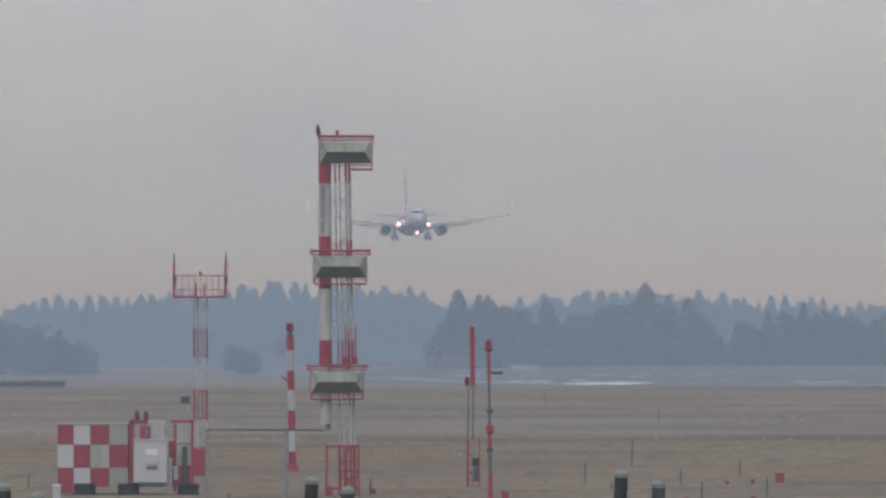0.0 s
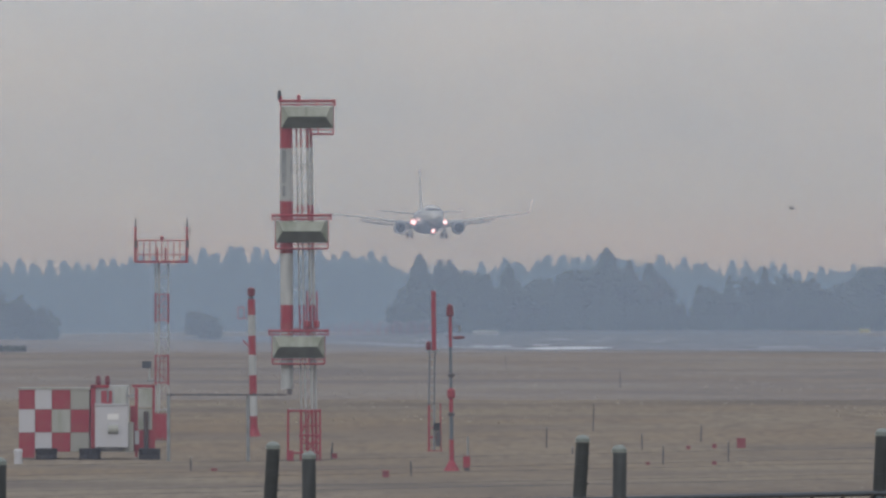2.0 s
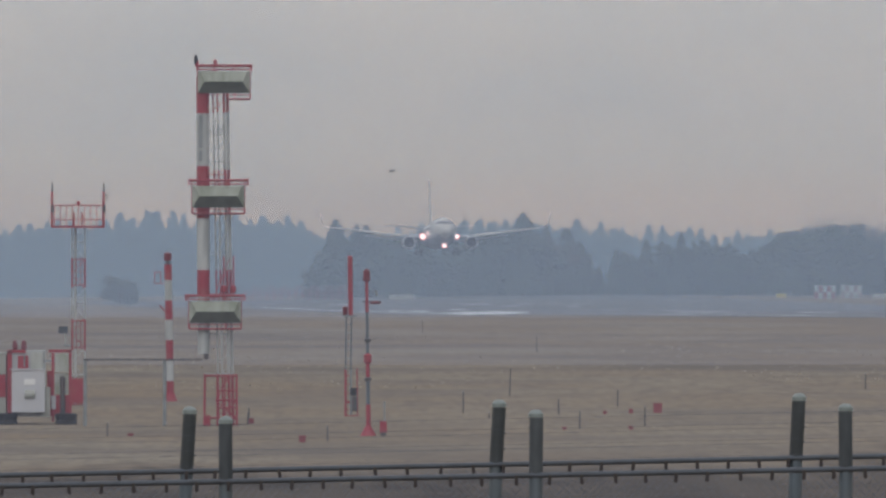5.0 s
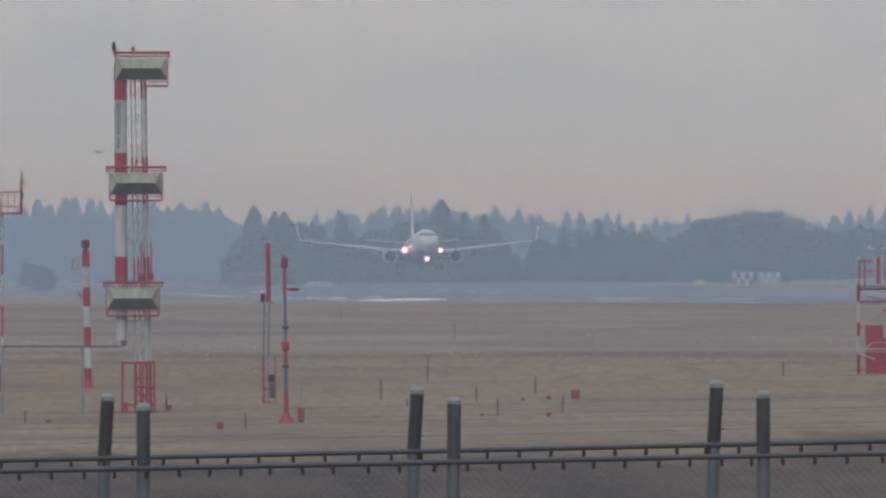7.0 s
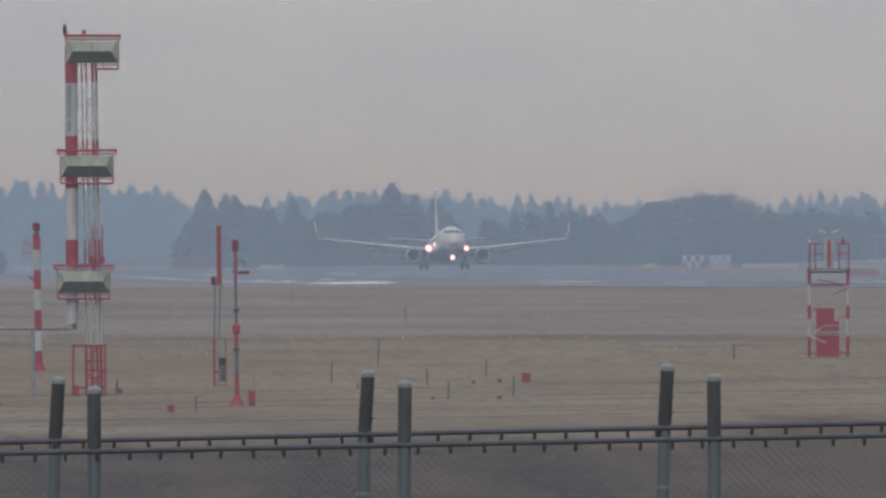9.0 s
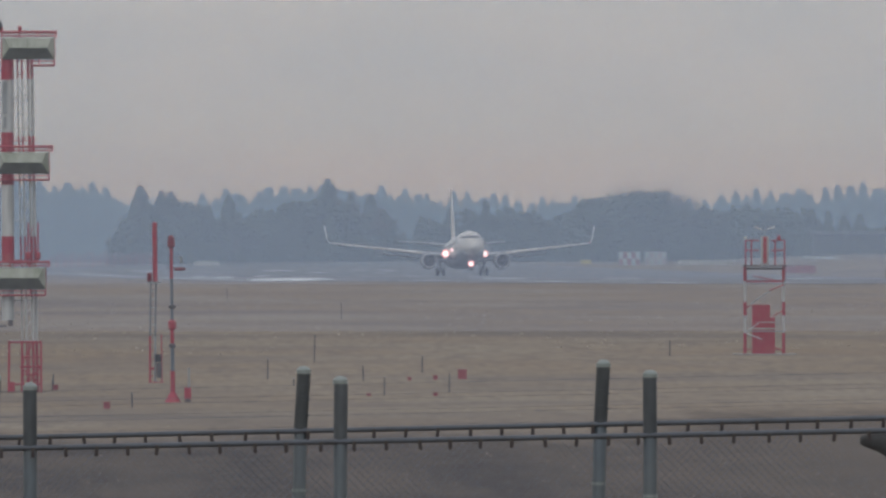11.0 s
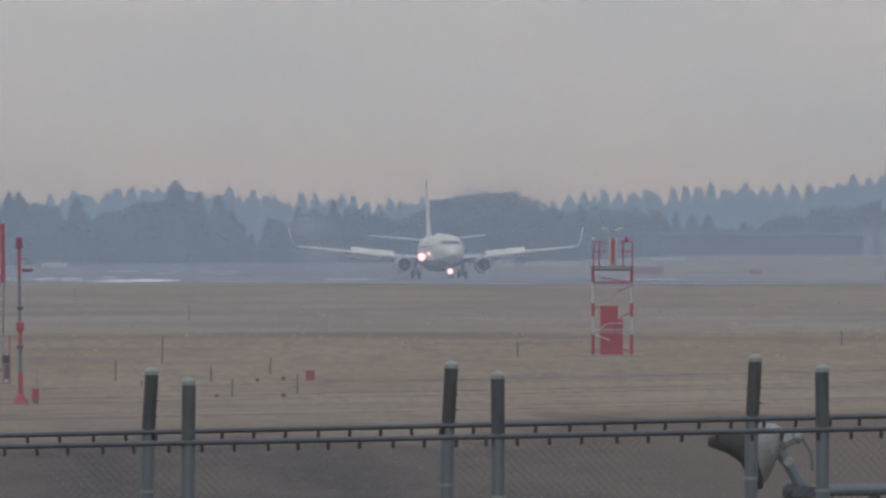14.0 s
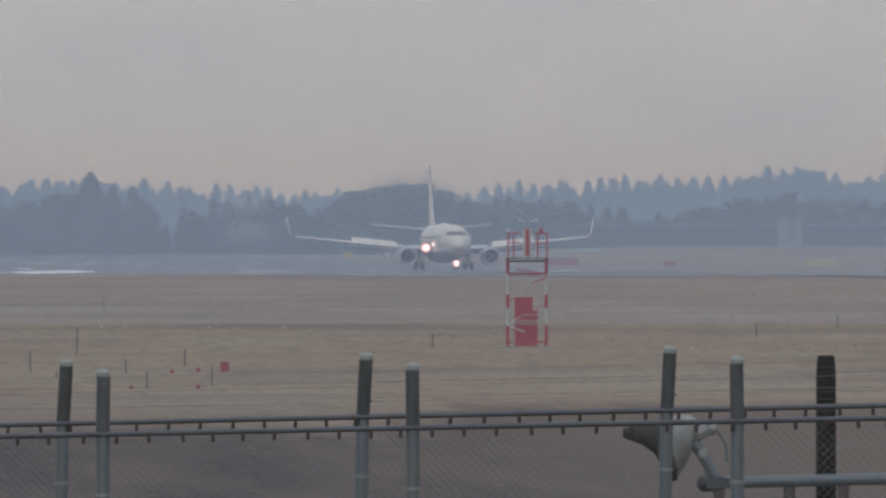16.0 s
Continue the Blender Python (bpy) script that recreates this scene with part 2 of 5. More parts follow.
# ---- mesh helpers ----
class Geo:
    """Gathers the faces of one mesh."""

    def __init__(self, smooth=False):
        self.v, self.f, self.smooth = [], [], smooth

    def box(self, x0, x1, y0, y1, z0, z1):
        k = len(self.v)
        self.v += [(x, y, z) for z in (z0, z1) for y in (y0, y1) for x in (x0, x1)]
        self.f += [tuple(k + i for i in q) for q in ((0, 2, 3, 1), (4, 5, 7, 6), (0, 1, 5, 4), (2, 6, 7, 3), (0, 4, 6, 2), (1, 3, 7, 5))]
        return self

    def tube(self, p, q, r, r1=None, n=8):
        p, q = Vector(p), Vector(q)
        a = (q - p).normalized()
        s = a.orthogonal().normalized()
        c = a.cross(s)
        return self.loft([[o + (s * math.cos(2 * math.pi * i / n) + c * math.sin(2 * math.pi * i / n)) * rr for i in range(n)] for o, rr in ((p, r), (q, r if r1 is None else r1))])

    def loft(self, rings, caps=True):
        k, n = len(self.v), len(rings[0])
        for ring in rings:
            self.v += [tuple(x) for x in ring]
        for j in range(len(rings) - 1):
            for i in range(n):
                a, b = k + j * n + i, k + j * n + (i + 1) % n
                self.f.append((a, b, b + n, a + n))
        if caps:
            self.f.append(tuple(k + i for i in reversed(range(n))))
            self.f.append(tuple(k + (len(rings) - 1) * n + i for i in range(n)))
        return self

    def lathe(self, stations, axis="z", centre=(0, 0, 0), n=20, caps=True):
        """Rings (place along the axis, radius) or (place, radius, second radius, lift)."""
        rings = []
        for s in stations:
            at, r = s[0], s[1]
            r2 = s[2] if len(s) > 2 else r
            lift = s[3] if len(s) > 3 else 0
            ring = []
            for i in range(n):
                c, d = math.cos(2 * math.pi * i / n), math.sin(2 * math.pi * i / n)
                ring.append({"z": (r * c, r2 * d, at), "y": (r * c, at, r2 * d + lift), "x": (at, r * c, r2 * d + lift)}[axis])
            rings.append([tuple(a + b for a, b in zip(p, centre)) for p in ring])
        return self.loft(rings, caps)

    def mesh(self, name, mat):
        me = bpy.data.meshes.new(name)
        me.from_pydata(self.v, [], self.f)
        me.materials.append(mat)
        bm = bmesh.new()
        bm.from_mesh(me)
        bmesh.ops.recalc_face_normals(bm, faces=bm.faces)
        bm.to_mesh(me)
        bm.free()
        if self.smooth:
            me.polygons.foreach_set("use_smooth", [True] * len(me.polygons))
            me.set_sharp_from_angle(angle=radians(38))
        return me


def part(name, geo, mat, parent, label="", at=None):
    ob = new(name, geo if isinstance(geo, bpy.types.Mesh) else geo.mesh(name, mat))
    ob.parent = parent
    if at is not None:
        ob.matrix_basis = at
    return tagged(ob, label)


def thing(name, label, category, m, group="", kind=""):
    ob = new(name)
    ob.empty_display_size = 0.3
    ob.matrix_basis = m
    return tagged(ob, label, category, group, kind)


def B(*a):
    return Geo().box(*a)


def T(p, q, r, r1=None, n=8):
    return Geo(True).tube(p, q, r, r1, n)


# ---- the ground: one sheet, a rise before the runway, falling away behind it ----
PROFILE = [(-400, 4.2), (8, 4.2), (60, 2.9), (100, 2.7), (160, 0.0), (500, 0.0), (1000, 2.05), (1300, 0.85), (1563, 0.1), (1697, -0.35), (1750, -0.7), (2047, -1.05), (2200, -0.95), (2500, -0.35), (2700, -0.15), (3000, 0.0), (9000, 0.0)]


def ground_z(y, x=None):
    """Height of the turf; with x also the crown of the runway."""
    z = PROFILE[-1][1]
    for (a, za), (b, zb) in zip(PROFILE, PROFILE[1:]):
        if a <= y <= b:
            z = za + (zb - za) * (y - a) / (b - a)
    if x is not None and y > 2120:
        # the land falls away towards the woods beside the runway's far end
        u, w = min(1, (y - 2120) / 330), min(1, max(0, (45 - x) / 70))
        z -= 1.15 * u * u * (3 - 2 * u) * w * w * (3 - 2 * w)
        # and rises a little towards the shed
        w = min(1, max(0, (x - 100) / 55))
        z += 1.7 * u * u * (3 - 2 * u) * w * w * (3 - 2 * w)
    if x is not None and y > 850:
        z += 0.012 * max(0.0, 37.5 - abs(x - runway_x(y)))
    return z


def runway_x(y):
    return 65.6 + (1563 - y) * 0.0735


def drape(name, xs, ys, mat, lift=0.0, shift=None, bumpy=0.0):
    """A sheet that lies on the ground, its rows at the distances ys."""
    v, f = [], []
    for y in ys:
        for x in xs:
            X = x + (shift(y) if shift else 0)
            v.append((X, y, ground_z(y, X) + lift + (bumpy * noise.noise((X * 0.05, y * 0.02, 0)) if bumpy else 0)))
    n = len(xs)
    for j in range(len(ys) - 1):
        for i in range(n - 1):
            a = j * n + i
            f.append((a, a + 1, a + n + 1, a + n))
    me = bpy.data.meshes.new(name)
    me.from_pydata(v, [], f)
    me.materials.append(mat)
    return me


ys = list(range(-400, 300, 20)) + list(range(300, 3200, 10)) + [3400, 3800, 4500, 6000, 9000]
xs = [-4000, -1500, -600, -300, -150] + list(range(-100, 240, 10)) + [260, 320, 500, 900, 2000, 4000]
ground = tagged(new("ground", drape("ground", xs, ys, GRASS, bumpy=0.03)), "flat airfield of straw-coloured dry winter grass", "ground", kind="structure")
runway = tagged(new("runway", drape("runway", [-36, -30, -15, 0, 15, 30, 36, 55, 80], list(range(900, 2640, 10)), ASPHALT, 0.08, runway_x)), "wet dark grey asphalt runway with a dull sheen", "runway", kind="structure")



def patch(name, label, category, x0, x1, y0, y1, mat, lift, ragged=0.0, kind="structure"):
    """A thin draped ground patch of marking, painted sheen or soil, with uneven outline."""
    n, ys_, v, f = 24, [y0 + (y1 - y0) * i / 8 for i in range(9)], [], []
    for j, y in enumerate(ys_):
        pinch = (1 - abs(2 * j / 8 - 1) ** 2.2) if ragged else 1.0
        for i in range(n + 1):
            c, w = (x0 + x1) / 2, (x1 - x0) / 2 * (0.35 + 0.65 * pinch if ragged else 1)
            X = c + w * (2 * i / n - 1)
            Y = y + (ragged * noise.noise((X * 0.35, y * 0.02, y0)) if ragged else 0)
            v.append((X, Y, ground_z(Y, X) + lift))
    for j in range(8):
        for i in range(n):
            a = j * (n + 1) + i
            f.append((a, a + 1, a + n + 2, a + n + 1))
    me = bpy.data.meshes.new(name)
    me.from_pydata(v, [], f)
    me.materials.append(mat)
    return tagged(new(name, me), label, category, kind=kind)


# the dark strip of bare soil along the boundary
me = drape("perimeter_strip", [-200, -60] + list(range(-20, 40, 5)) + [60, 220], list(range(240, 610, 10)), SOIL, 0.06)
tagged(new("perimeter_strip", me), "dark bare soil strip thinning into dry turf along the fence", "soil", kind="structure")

# pale patches: worn paint, and sky reflected in water painted in as colour
PAINT_AND_SHEEN = material("paint_and_wet_sheen", (0.80, 0.82, 0.84), 0.3, scale=0.3, dirt=(0.55, 0.57, 0.59), dirt_amount=0.3, bump=0)
for x, y, wide, deep in ((22.0, 1825, 12.0, 100), (14.0, 1935, 3.2, 40), (20.0, 1985, 2.6, 40), (10.8, 1960, 2.6, 36), (3.5, 2260, 5.0, 24), (47.0, 1665, 7.6, 46), (34.1, 2270, 2.6, 14), (39.2, 2275, 2.6, 12), (43.6, 2272, 2.8, 12), (42.0, 1960, 4.5, 18), (49.0, 1885, 3.0, 18), (30.0, 2130, 3.2, 18), (40.0, 2150, 2.6, 16), (56.0, 1530, 4.5, 20), (72, 1440, 7.0, 16), (60, 1840, 7, 26), (74, 1730, 8, 26), (25, 2230, 6, 20)):
    patch("runway_pale_patch", "worn white paint and wet sky sheen painted pale on the asphalt", "marking", x - wide / 2, x + wide / 2, y - deep / 2, y + deep / 2, PAINT_AND_SHEEN, 0.10, ragged=deep * 0.18)
me = drape("runway_edge_line", [-31.2, -29.7], list(range(950, 2215, 10)), PAINT, 0.10, runway_x)
tagged(new("runway_edge_line", me), "thin white painted runway edge line", "marking", kind="structure")
# ---- the woods behind the runway ----
def conifer(seed, slim, sprays=520):
    """A unit-high conifer: stem, and a crown of many small drooping sprays."""
    rng = random.Random(seed)
    stem = Geo(True).lathe([(0, 0.022), (0.5, 0.014), (0.97, 0.003)], n=6)
    crown = Geo()
    for i in range(sprays):
        h = rng.random() ** 0.85 * 0.93 + 0.06
        reach = 1.22 * slim * (1.03 - h) ** 0.85 * (0.75 + 0.35 * rng.random()) * (1.0 if h > 0.15 else 0.8)
        a = rng.random() * 6.283
        r = reach * (0.25 + 0.75 * rng.random())
        c = Vector((r * math.cos(a), r * math.sin(a), h))
        size = 0.052 * (1.15 - 0.85 * h) * math.sqrt(520 / sprays)
        outward = Vector((math.cos(a), math.sin(a), -0.35 - 0.3 * rng.random()))
        side = Vector((-math.sin(a), math.cos(a), rng.uniform(-0.3, 0.3)))
        k = len(crown.v)
        crown.v += [tuple(c + outward * size), tuple(c + side * size * 0.8 + Vector((0, 0, size * 0.3))), tuple(c - outward * size * 0.7), tuple(c - side * size * 0.8 + Vector((0, 0, size * 0.3))), tuple(c + Vector((0, 0, size * 1.1))), tuple(c - Vector((0, 0, size * 0.8)))]
        crown.f += [(k + p, k + q, k + w) for p, q, w in ((0, 1, 4), (1, 2, 4), (2, 3, 4), (3, 0, 4), (1, 0, 5), (2, 1, 5), (3, 2, 5), (0, 3, 5))]
    return stem.mesh("trunk", BARK), crown.mesh("crown", LEAF)


def broadleaf(seed, bare):
    """A unit-high broad tree: trunk with forked limbs, and leaf clumps or bare twigs round them."""
    rng = random.Random(seed)
    limbs, crown = Geo(True), Geo()
    limbs.tube((0, 0, 0), (0, 0, 0.4), 0.035, 0.022, 7)
    lobes = []
    for i in range(9):
        a, up = i * 2.4 + rng.random(), rng.uniform(0.45, 0.80)
        tip = Vector((math.cos(a) * rng.uniform(0.12, 0.32), math.sin(a) * rng.uniform(0.12, 0.32), up))
        limbs.tube((0, 0, rng.uniform(0.2, 0.4)), tip, 0.015, 0.004, 5)
        lobes.append((tip, rng.uniform(0.13, 0.2)))
        if bare:
            for j in range(26):
                d = Vector((rng.gauss(0, 1), rng.gauss(0, 1), abs(rng.gauss(0.7, 0.8)))).normalized()
                crown.tube(tip, tip + d * rng.uniform(0.12, 0.26), 0.0035, 0.001, 3)
    if not bare:
        for i in range(14):
            a, h = rng.random() * 6.283, rng.uniform(0.06, 0.5)
            lobes.append((Vector((math.cos(a) * 0.25, math.sin(a) * 0.25, h)), 0.15))
        for tip, r in lobes:
            for j in range(24):
                d = Vector((rng.gauss(0, 1), rng.gauss(0, 1), rng.gauss(0, 1))).normalized()
                c, size = tip + d * r * rng.uniform(0.45, 0.98), rng.uniform(0.030, 0.055)
                k = len(crown.v)
                crown.v += [tuple(c + Vector(q) * size) for q in ((1, 0, 0.1), (0, 1, -0.1), (-1, 0, 0.1), (0, -1, -0.1), (0, 0, 1), (0, 0, -1))]
                crown.f += [(k + p, k + q, k + w) for p, q, w in ((0, 1, 4), (1, 2, 4), (2, 3, 4), (3, 0, 4), (1, 0, 5), (2, 1, 5), (3, 2, 5), (0, 3, 5))]
    return limbs.mesh("trunk", BARK), crown.mesh("crown", TWIG if bare else LEAF_B)


CONIFERS = [conifer(s, w) for s, w in ((1, 0.21), (2, 0.24), (3, 0.19), (4, 0.27), (5, 0.23), (6, 0.29))]
THIN = [conifer(s, w, 210) for s, w in ((7, 0.22), (8, 0.25), (9, 0.20), (10, 0.27))]
BROAD = [broadleaf(s, False) for s in (11, 12, 13, 14)]
BARE = [broadleaf(s, True) for s in (21, 22)]


def line_at(profile, x):
    for (a, p), (b, q) in zip(profile, profile[1:]):
        if a <= x <= b:
            return p + (q - p) * (x - a) / (b - a)
    return profile[-1][1] if x > profile[-1][0] else profile[0][1]


def plant(kind, x, y, height, label, group, spread=1.0, turn=0.0):
    base = ground_z(y, x)
    tall = height + ground_z(y) - base
    made = thing({"c": "conifer", "b": "broadleaf_tree", "t": "bare_tree", "s": "bush"}[kind[0]], label, "bush" if kind[0] == "s" else "tree", pose(x, y, base - 0.1, 0, 0, turn), group)
    trunk, crown = {"c": CONIFERS, "b": BROAD, "t": BARE, "s": BROAD}[kind[0]][kind[1]]
    for n, me in (("trunk", trunk), ("crown", crown)):
        p = part(n, me, None, made)
        p.scale = (height * spread, height * spread, tall)
    return made


rng = random.Random(7)
# heights of the far skyline, by place across the view
FAR = [(-115, 11), (-95, 13.5), (-85, 15.5), (-75, 15), (-62, 16.5), (-55, 16.2), (-44, 17.5), (-35, 18), (-26, 17.4), (-12, 17.8), (-6, 16.8), (-2, 14.5), (10, 13.5), (22, 15), (32, 17), (40, 16.4), (56, 16.2), (64, 15.2), (80, 14.6), (95, 13.6), (120, 14.8), (132, 14.2), (142, 15.8), (156, 15.6), (166, 17.6), (176, 16.4), (190, 17.4), (202, 19.6), (206, 19.4), (212, 16.6), (224, 17), (240, 17)]
x = -118.0
while x < 240:
    h = line_at(FAR, x) - 1.2 + rng.uniform(-2.0, 0.9)
    k = ("b", rng.randrange(4)) if rng.random() < 0.25 else ("c", rng.randrange(6))
    plant(k, x, 3010 + rng.uniform(-8, 8), max(h, 4) + 0.6, "tall dark evergreen in the misty far woods", "far woods", rng.uniform(0.85, 1.2) * (1.15 if k[0] == "b" else 1), rng.random() * 360)
    x += rng.uniform(2.6, 4.4)
# the depth of the far woods behind and below them: uncountable trees in one mass
verts, faces, count = [], [], 0
for row, (depth, cut) in enumerate(((2990, 1.4), (3030, -0.1), (2975, 5.0))):
    x = -118.0 + row * 1.3
    while x < 240:
        y = depth + rng.uniform(-8, 8)
        h = max(line_at(FAR, x) - 1.2 - cut + rng.uniform(-1.5, 0.8), 4) + 0.6 + ground_z(y) - ground_z(y, x)
        src = THIN[rng.randrange(4)][1]
        co = np.empty(len(src.vertices) * 3)
        src.vertices.foreach_get("co", co)
        turn, wide = rng.random() * 6.283, h * rng.uniform(1.0, 1.3)
        co = co.reshape(-1, 3) @ np.array([[math.cos(turn) * wide, math.sin(turn) * wide, 0], [-math.sin(turn) * wide, math.cos(turn) * wide, 0], [0, 0, h]])
        verts.append(co + (x, y, ground_z(y, x) - 0.1))
        ids = np.empty(len(src.polygons) * 3, dtype=int)
        src.polygons.foreach_get("vertices", ids)
        faces.append(ids.reshape(-1, 3) + count)
        count += len(co)
        x += rng.uniform(2.2, 3.8)
me = bpy.data.meshes.new("far_woods")
me.from_pydata(np.concatenate(verts).tolist(), [], np.concatenate(faces).tolist())
me.materials.append(LEAF)
tagged(new("far_woods", me), "dense misty mass of far evergreen woods", "woods", kind="stuff")
# the nearer, darker groups
NEAR = [(-1, 6.5), (1, 9.5), (3, 14.5), (5, 14.8), (9, 15.2), (13, 13), (20, 14.2), (26, 12.5), (32, 14), (36, 14), (40, 17.6), (44, 15.4), (50, 14), (53, 10.5), (56, 8.5), (59, 11.5), (64, 12.4), (78, 12.2), (88, 10.5), (92, 14), (97, 16.0), (104, 16.2), (109, 13.5), (113, 13), (122, 14.5), (128, 13.5), (136, 13), (150, 10), (165, 11), (175, 13.5), (188, 13.6), (215, 13)]
for row, (depth, cut) in enumerate(((2705, 0.0), (2690, 3.0), (2680, 7.0))):
    x = -1.0 + row * 0.6
    while x < 215:
        h = line_at(NEAR, x) - 1.3 - cut + rng.uniform(-1.6, 1.0)
        broad = rng.random() < (0.75 if 58 < x < 115 or x > 160 else 0.3)
        k = ("b", rng.randrange(4)) if broad else ("c", rng.randrange(6))
        plant(k, x, depth + rng.uniform(-5, 5), max(h, 3), "dark evergreen at the edge of the woods", "wood edge", rng.uniform(0.9, 1.2) * (1.2 if broad else 1.1), rng.random() * 360)
        x += rng.uniform(2.4, 4.4)
for x, h, s in ((40.2, 16.6, 1.45), (3.0, 15.3, 1.4), (9.0, 14.2, 1.3), (20.5, 13.6, 1.3), (71.5, 12.9, 0.8)):
    plant(("c", 5), x, 2690, h, "tall pointed conifer that stands above its neighbours", "wood edge", s, 40)
for x, h in ((44, 15), (47.5, 15.2), (101, 18.6), (104.5, 18.4), (108, 17.2), (180, 13.8), (186, 13.5), (192, 13.8)):
    plant(("t", rng.randrange(2)), x, 2688, h - 1.5, "bare winter tree with a haze of twigs", "bare trees", 1.2, rng.random() * 360)
for x, h in ((95, 15.4), (98.5, 16.2), (102, 15.6), (92, 13.2), (106, 13.6)):
    plant(("b", rng.randrange(4)), x, 2684, h, "large rounded dark evergreen in the wood's edge", "wood edge", 1.15, rng.random() * 360)
for x, h in ((-92, 9.5), (-87, 10.0), (-82, 9.9), (-77, 9.0), (-73, 7.6), (-69, 5.6), (-66, 3.8)):
    plant(("b", rng.randrange(4)), x, 2525, h, "rounded dark evergreen on the airfield's edge", "edge trees", 1.6, rng.random() * 360)
plant(("s", 1), -37.0, 2505, 4.7, "lone round dark bush on the grass", "", 2.0, 20)
# upright flat sheets added to imitate haze over the airfield and before the woods
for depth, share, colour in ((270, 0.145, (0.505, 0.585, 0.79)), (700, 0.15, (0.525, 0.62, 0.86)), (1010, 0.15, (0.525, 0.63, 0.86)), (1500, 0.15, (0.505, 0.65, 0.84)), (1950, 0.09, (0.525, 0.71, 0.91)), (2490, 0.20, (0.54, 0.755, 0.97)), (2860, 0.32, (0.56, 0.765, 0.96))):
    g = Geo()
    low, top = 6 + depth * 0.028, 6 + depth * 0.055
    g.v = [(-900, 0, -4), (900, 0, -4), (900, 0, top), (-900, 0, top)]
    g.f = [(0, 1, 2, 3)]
    veil = tagged(new("haze_sheet", g.mesh("haze_sheet", mist("haze_film", share, colour, low, top))), "upright see-through blue-grey sheet that imitates haze over the airfield", "mist", kind="structure")
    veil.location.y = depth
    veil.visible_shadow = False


# ---- the glide path antenna tower ----
def banded(name, parent, p, q, r, bands, n=10):
    """A pole in painted lengths: bands are (share of the length, paint)."""
    p, q, at = Vector(p), Vector(q), 0.0
    for share, paint in bands:
        part(name, T(p.lerp(q, at), p.lerp(q, at + share), r, n=n), paint, parent)
        at += share


def antenna_platform(tower, x, z, low, wide=True):
    """A frustum-shaped reflector with a red rail frame above and below."""
    rear = [(x - 0.96, 0.0, z - 0.40), (x + 0.96, 0.0, z - 0.40), (x + 0.96, 0.0, z + 0.40), (x - 0.96, 0.0, z + 0.40)]
    fore = [(x - 0.70, -0.5, z + 0.02), (x + 0.70, -0.5, z + 0.02), (x + 0.86, -0.42, z + 0.37), (x - 0.86, -0.42, z + 0.37)]
    shell = Geo()
    shell.v = rear + fore
    shell.f = [(4, 5, 6, 7), (1, 2, 6, 5), (3, 0, 4, 7), (2, 3, 7, 6), (0, 3, 2, 1)]
    reflector = part("reflector", shell, MOSS, tower, "moss-stained grey antenna reflector", at=pose(0, -0.32, 0))
    under = Geo()
    under.v = [(a, b - 0.004, c - 0.004) for a, b, c in (rear[0], rear[1], fore[1], fore[0])] + [(a, b + 0.01, c + 0.01) for a, b, c in (rear[0], rear[1], fore[1], fore[0])]
    under.f = [(0, 3, 2, 1), (4, 5, 6, 7), (0, 1, 5, 4), (1, 2, 6, 5), (2, 3, 7, 6), (3, 0, 4, 7)]
    part("underside", under, SHADED_UNDERSIDE, reflector)
    for dx in (-0.55, -0.1, 0.4):
        part("seam", B(x + dx, x + dx + 0.012, -0.478, -0.44, z + 0.06, z + 0.34), GREYPANEL, reflector)
    l, r = (x - 1.08, x + 1.08) if wide else (x - 0.98, x + 1.02)
    for y in (-0.72, 0.55):
        part("top_rail", T((l, y, z + 0.60), (r, y, z + 0.60), 0.045), RED, tower)
        part("mid_rail", T((l, y, z + 0.47), (r, y, z + 0.47), 0.022), RED, tower)
        for px in (l, x - 0.35, x + 0.35, r):
            part("rail_post", T((px, y, z + 0.42), (px, y, z + 0.66), 0.026), RED, tower)
    for px in (l, r):
        part("end_rail", T((px, -0.72, z + 0.60), (px, 0.55, z + 0.60), 0.03), RED, tower)
    bl = x - 0.95 if low else x + 0.12
    for y in (-0.4, 0.5):
        part("bottom_rail", T((bl, y, z - 0.62), (x + 0.95, y, z - 0.62), 0.035), RED, tower)
        part("bottom_rail", T((bl, y, z - 0.46), (x + 0.95, y, z - 0.46), 0.018), RED, tower)
        for px in (bl, x + 0.4, x + 0.95):
            part("rail_post", T((px, y, z - 0.62), (px, y, z - 0.40), 0.024), RED, tower)
    for px in (x - 0.98, x + 0.97):
        part("hanger", T((px, 0.0, z - 0.62), (px, 0.0, z + 0.60), 0.016), RED, tower)
    part("walkway", B(bl, x + 0.95, -0.4, 0.5, z - 0.645, z - 0.615), GALV, tower)


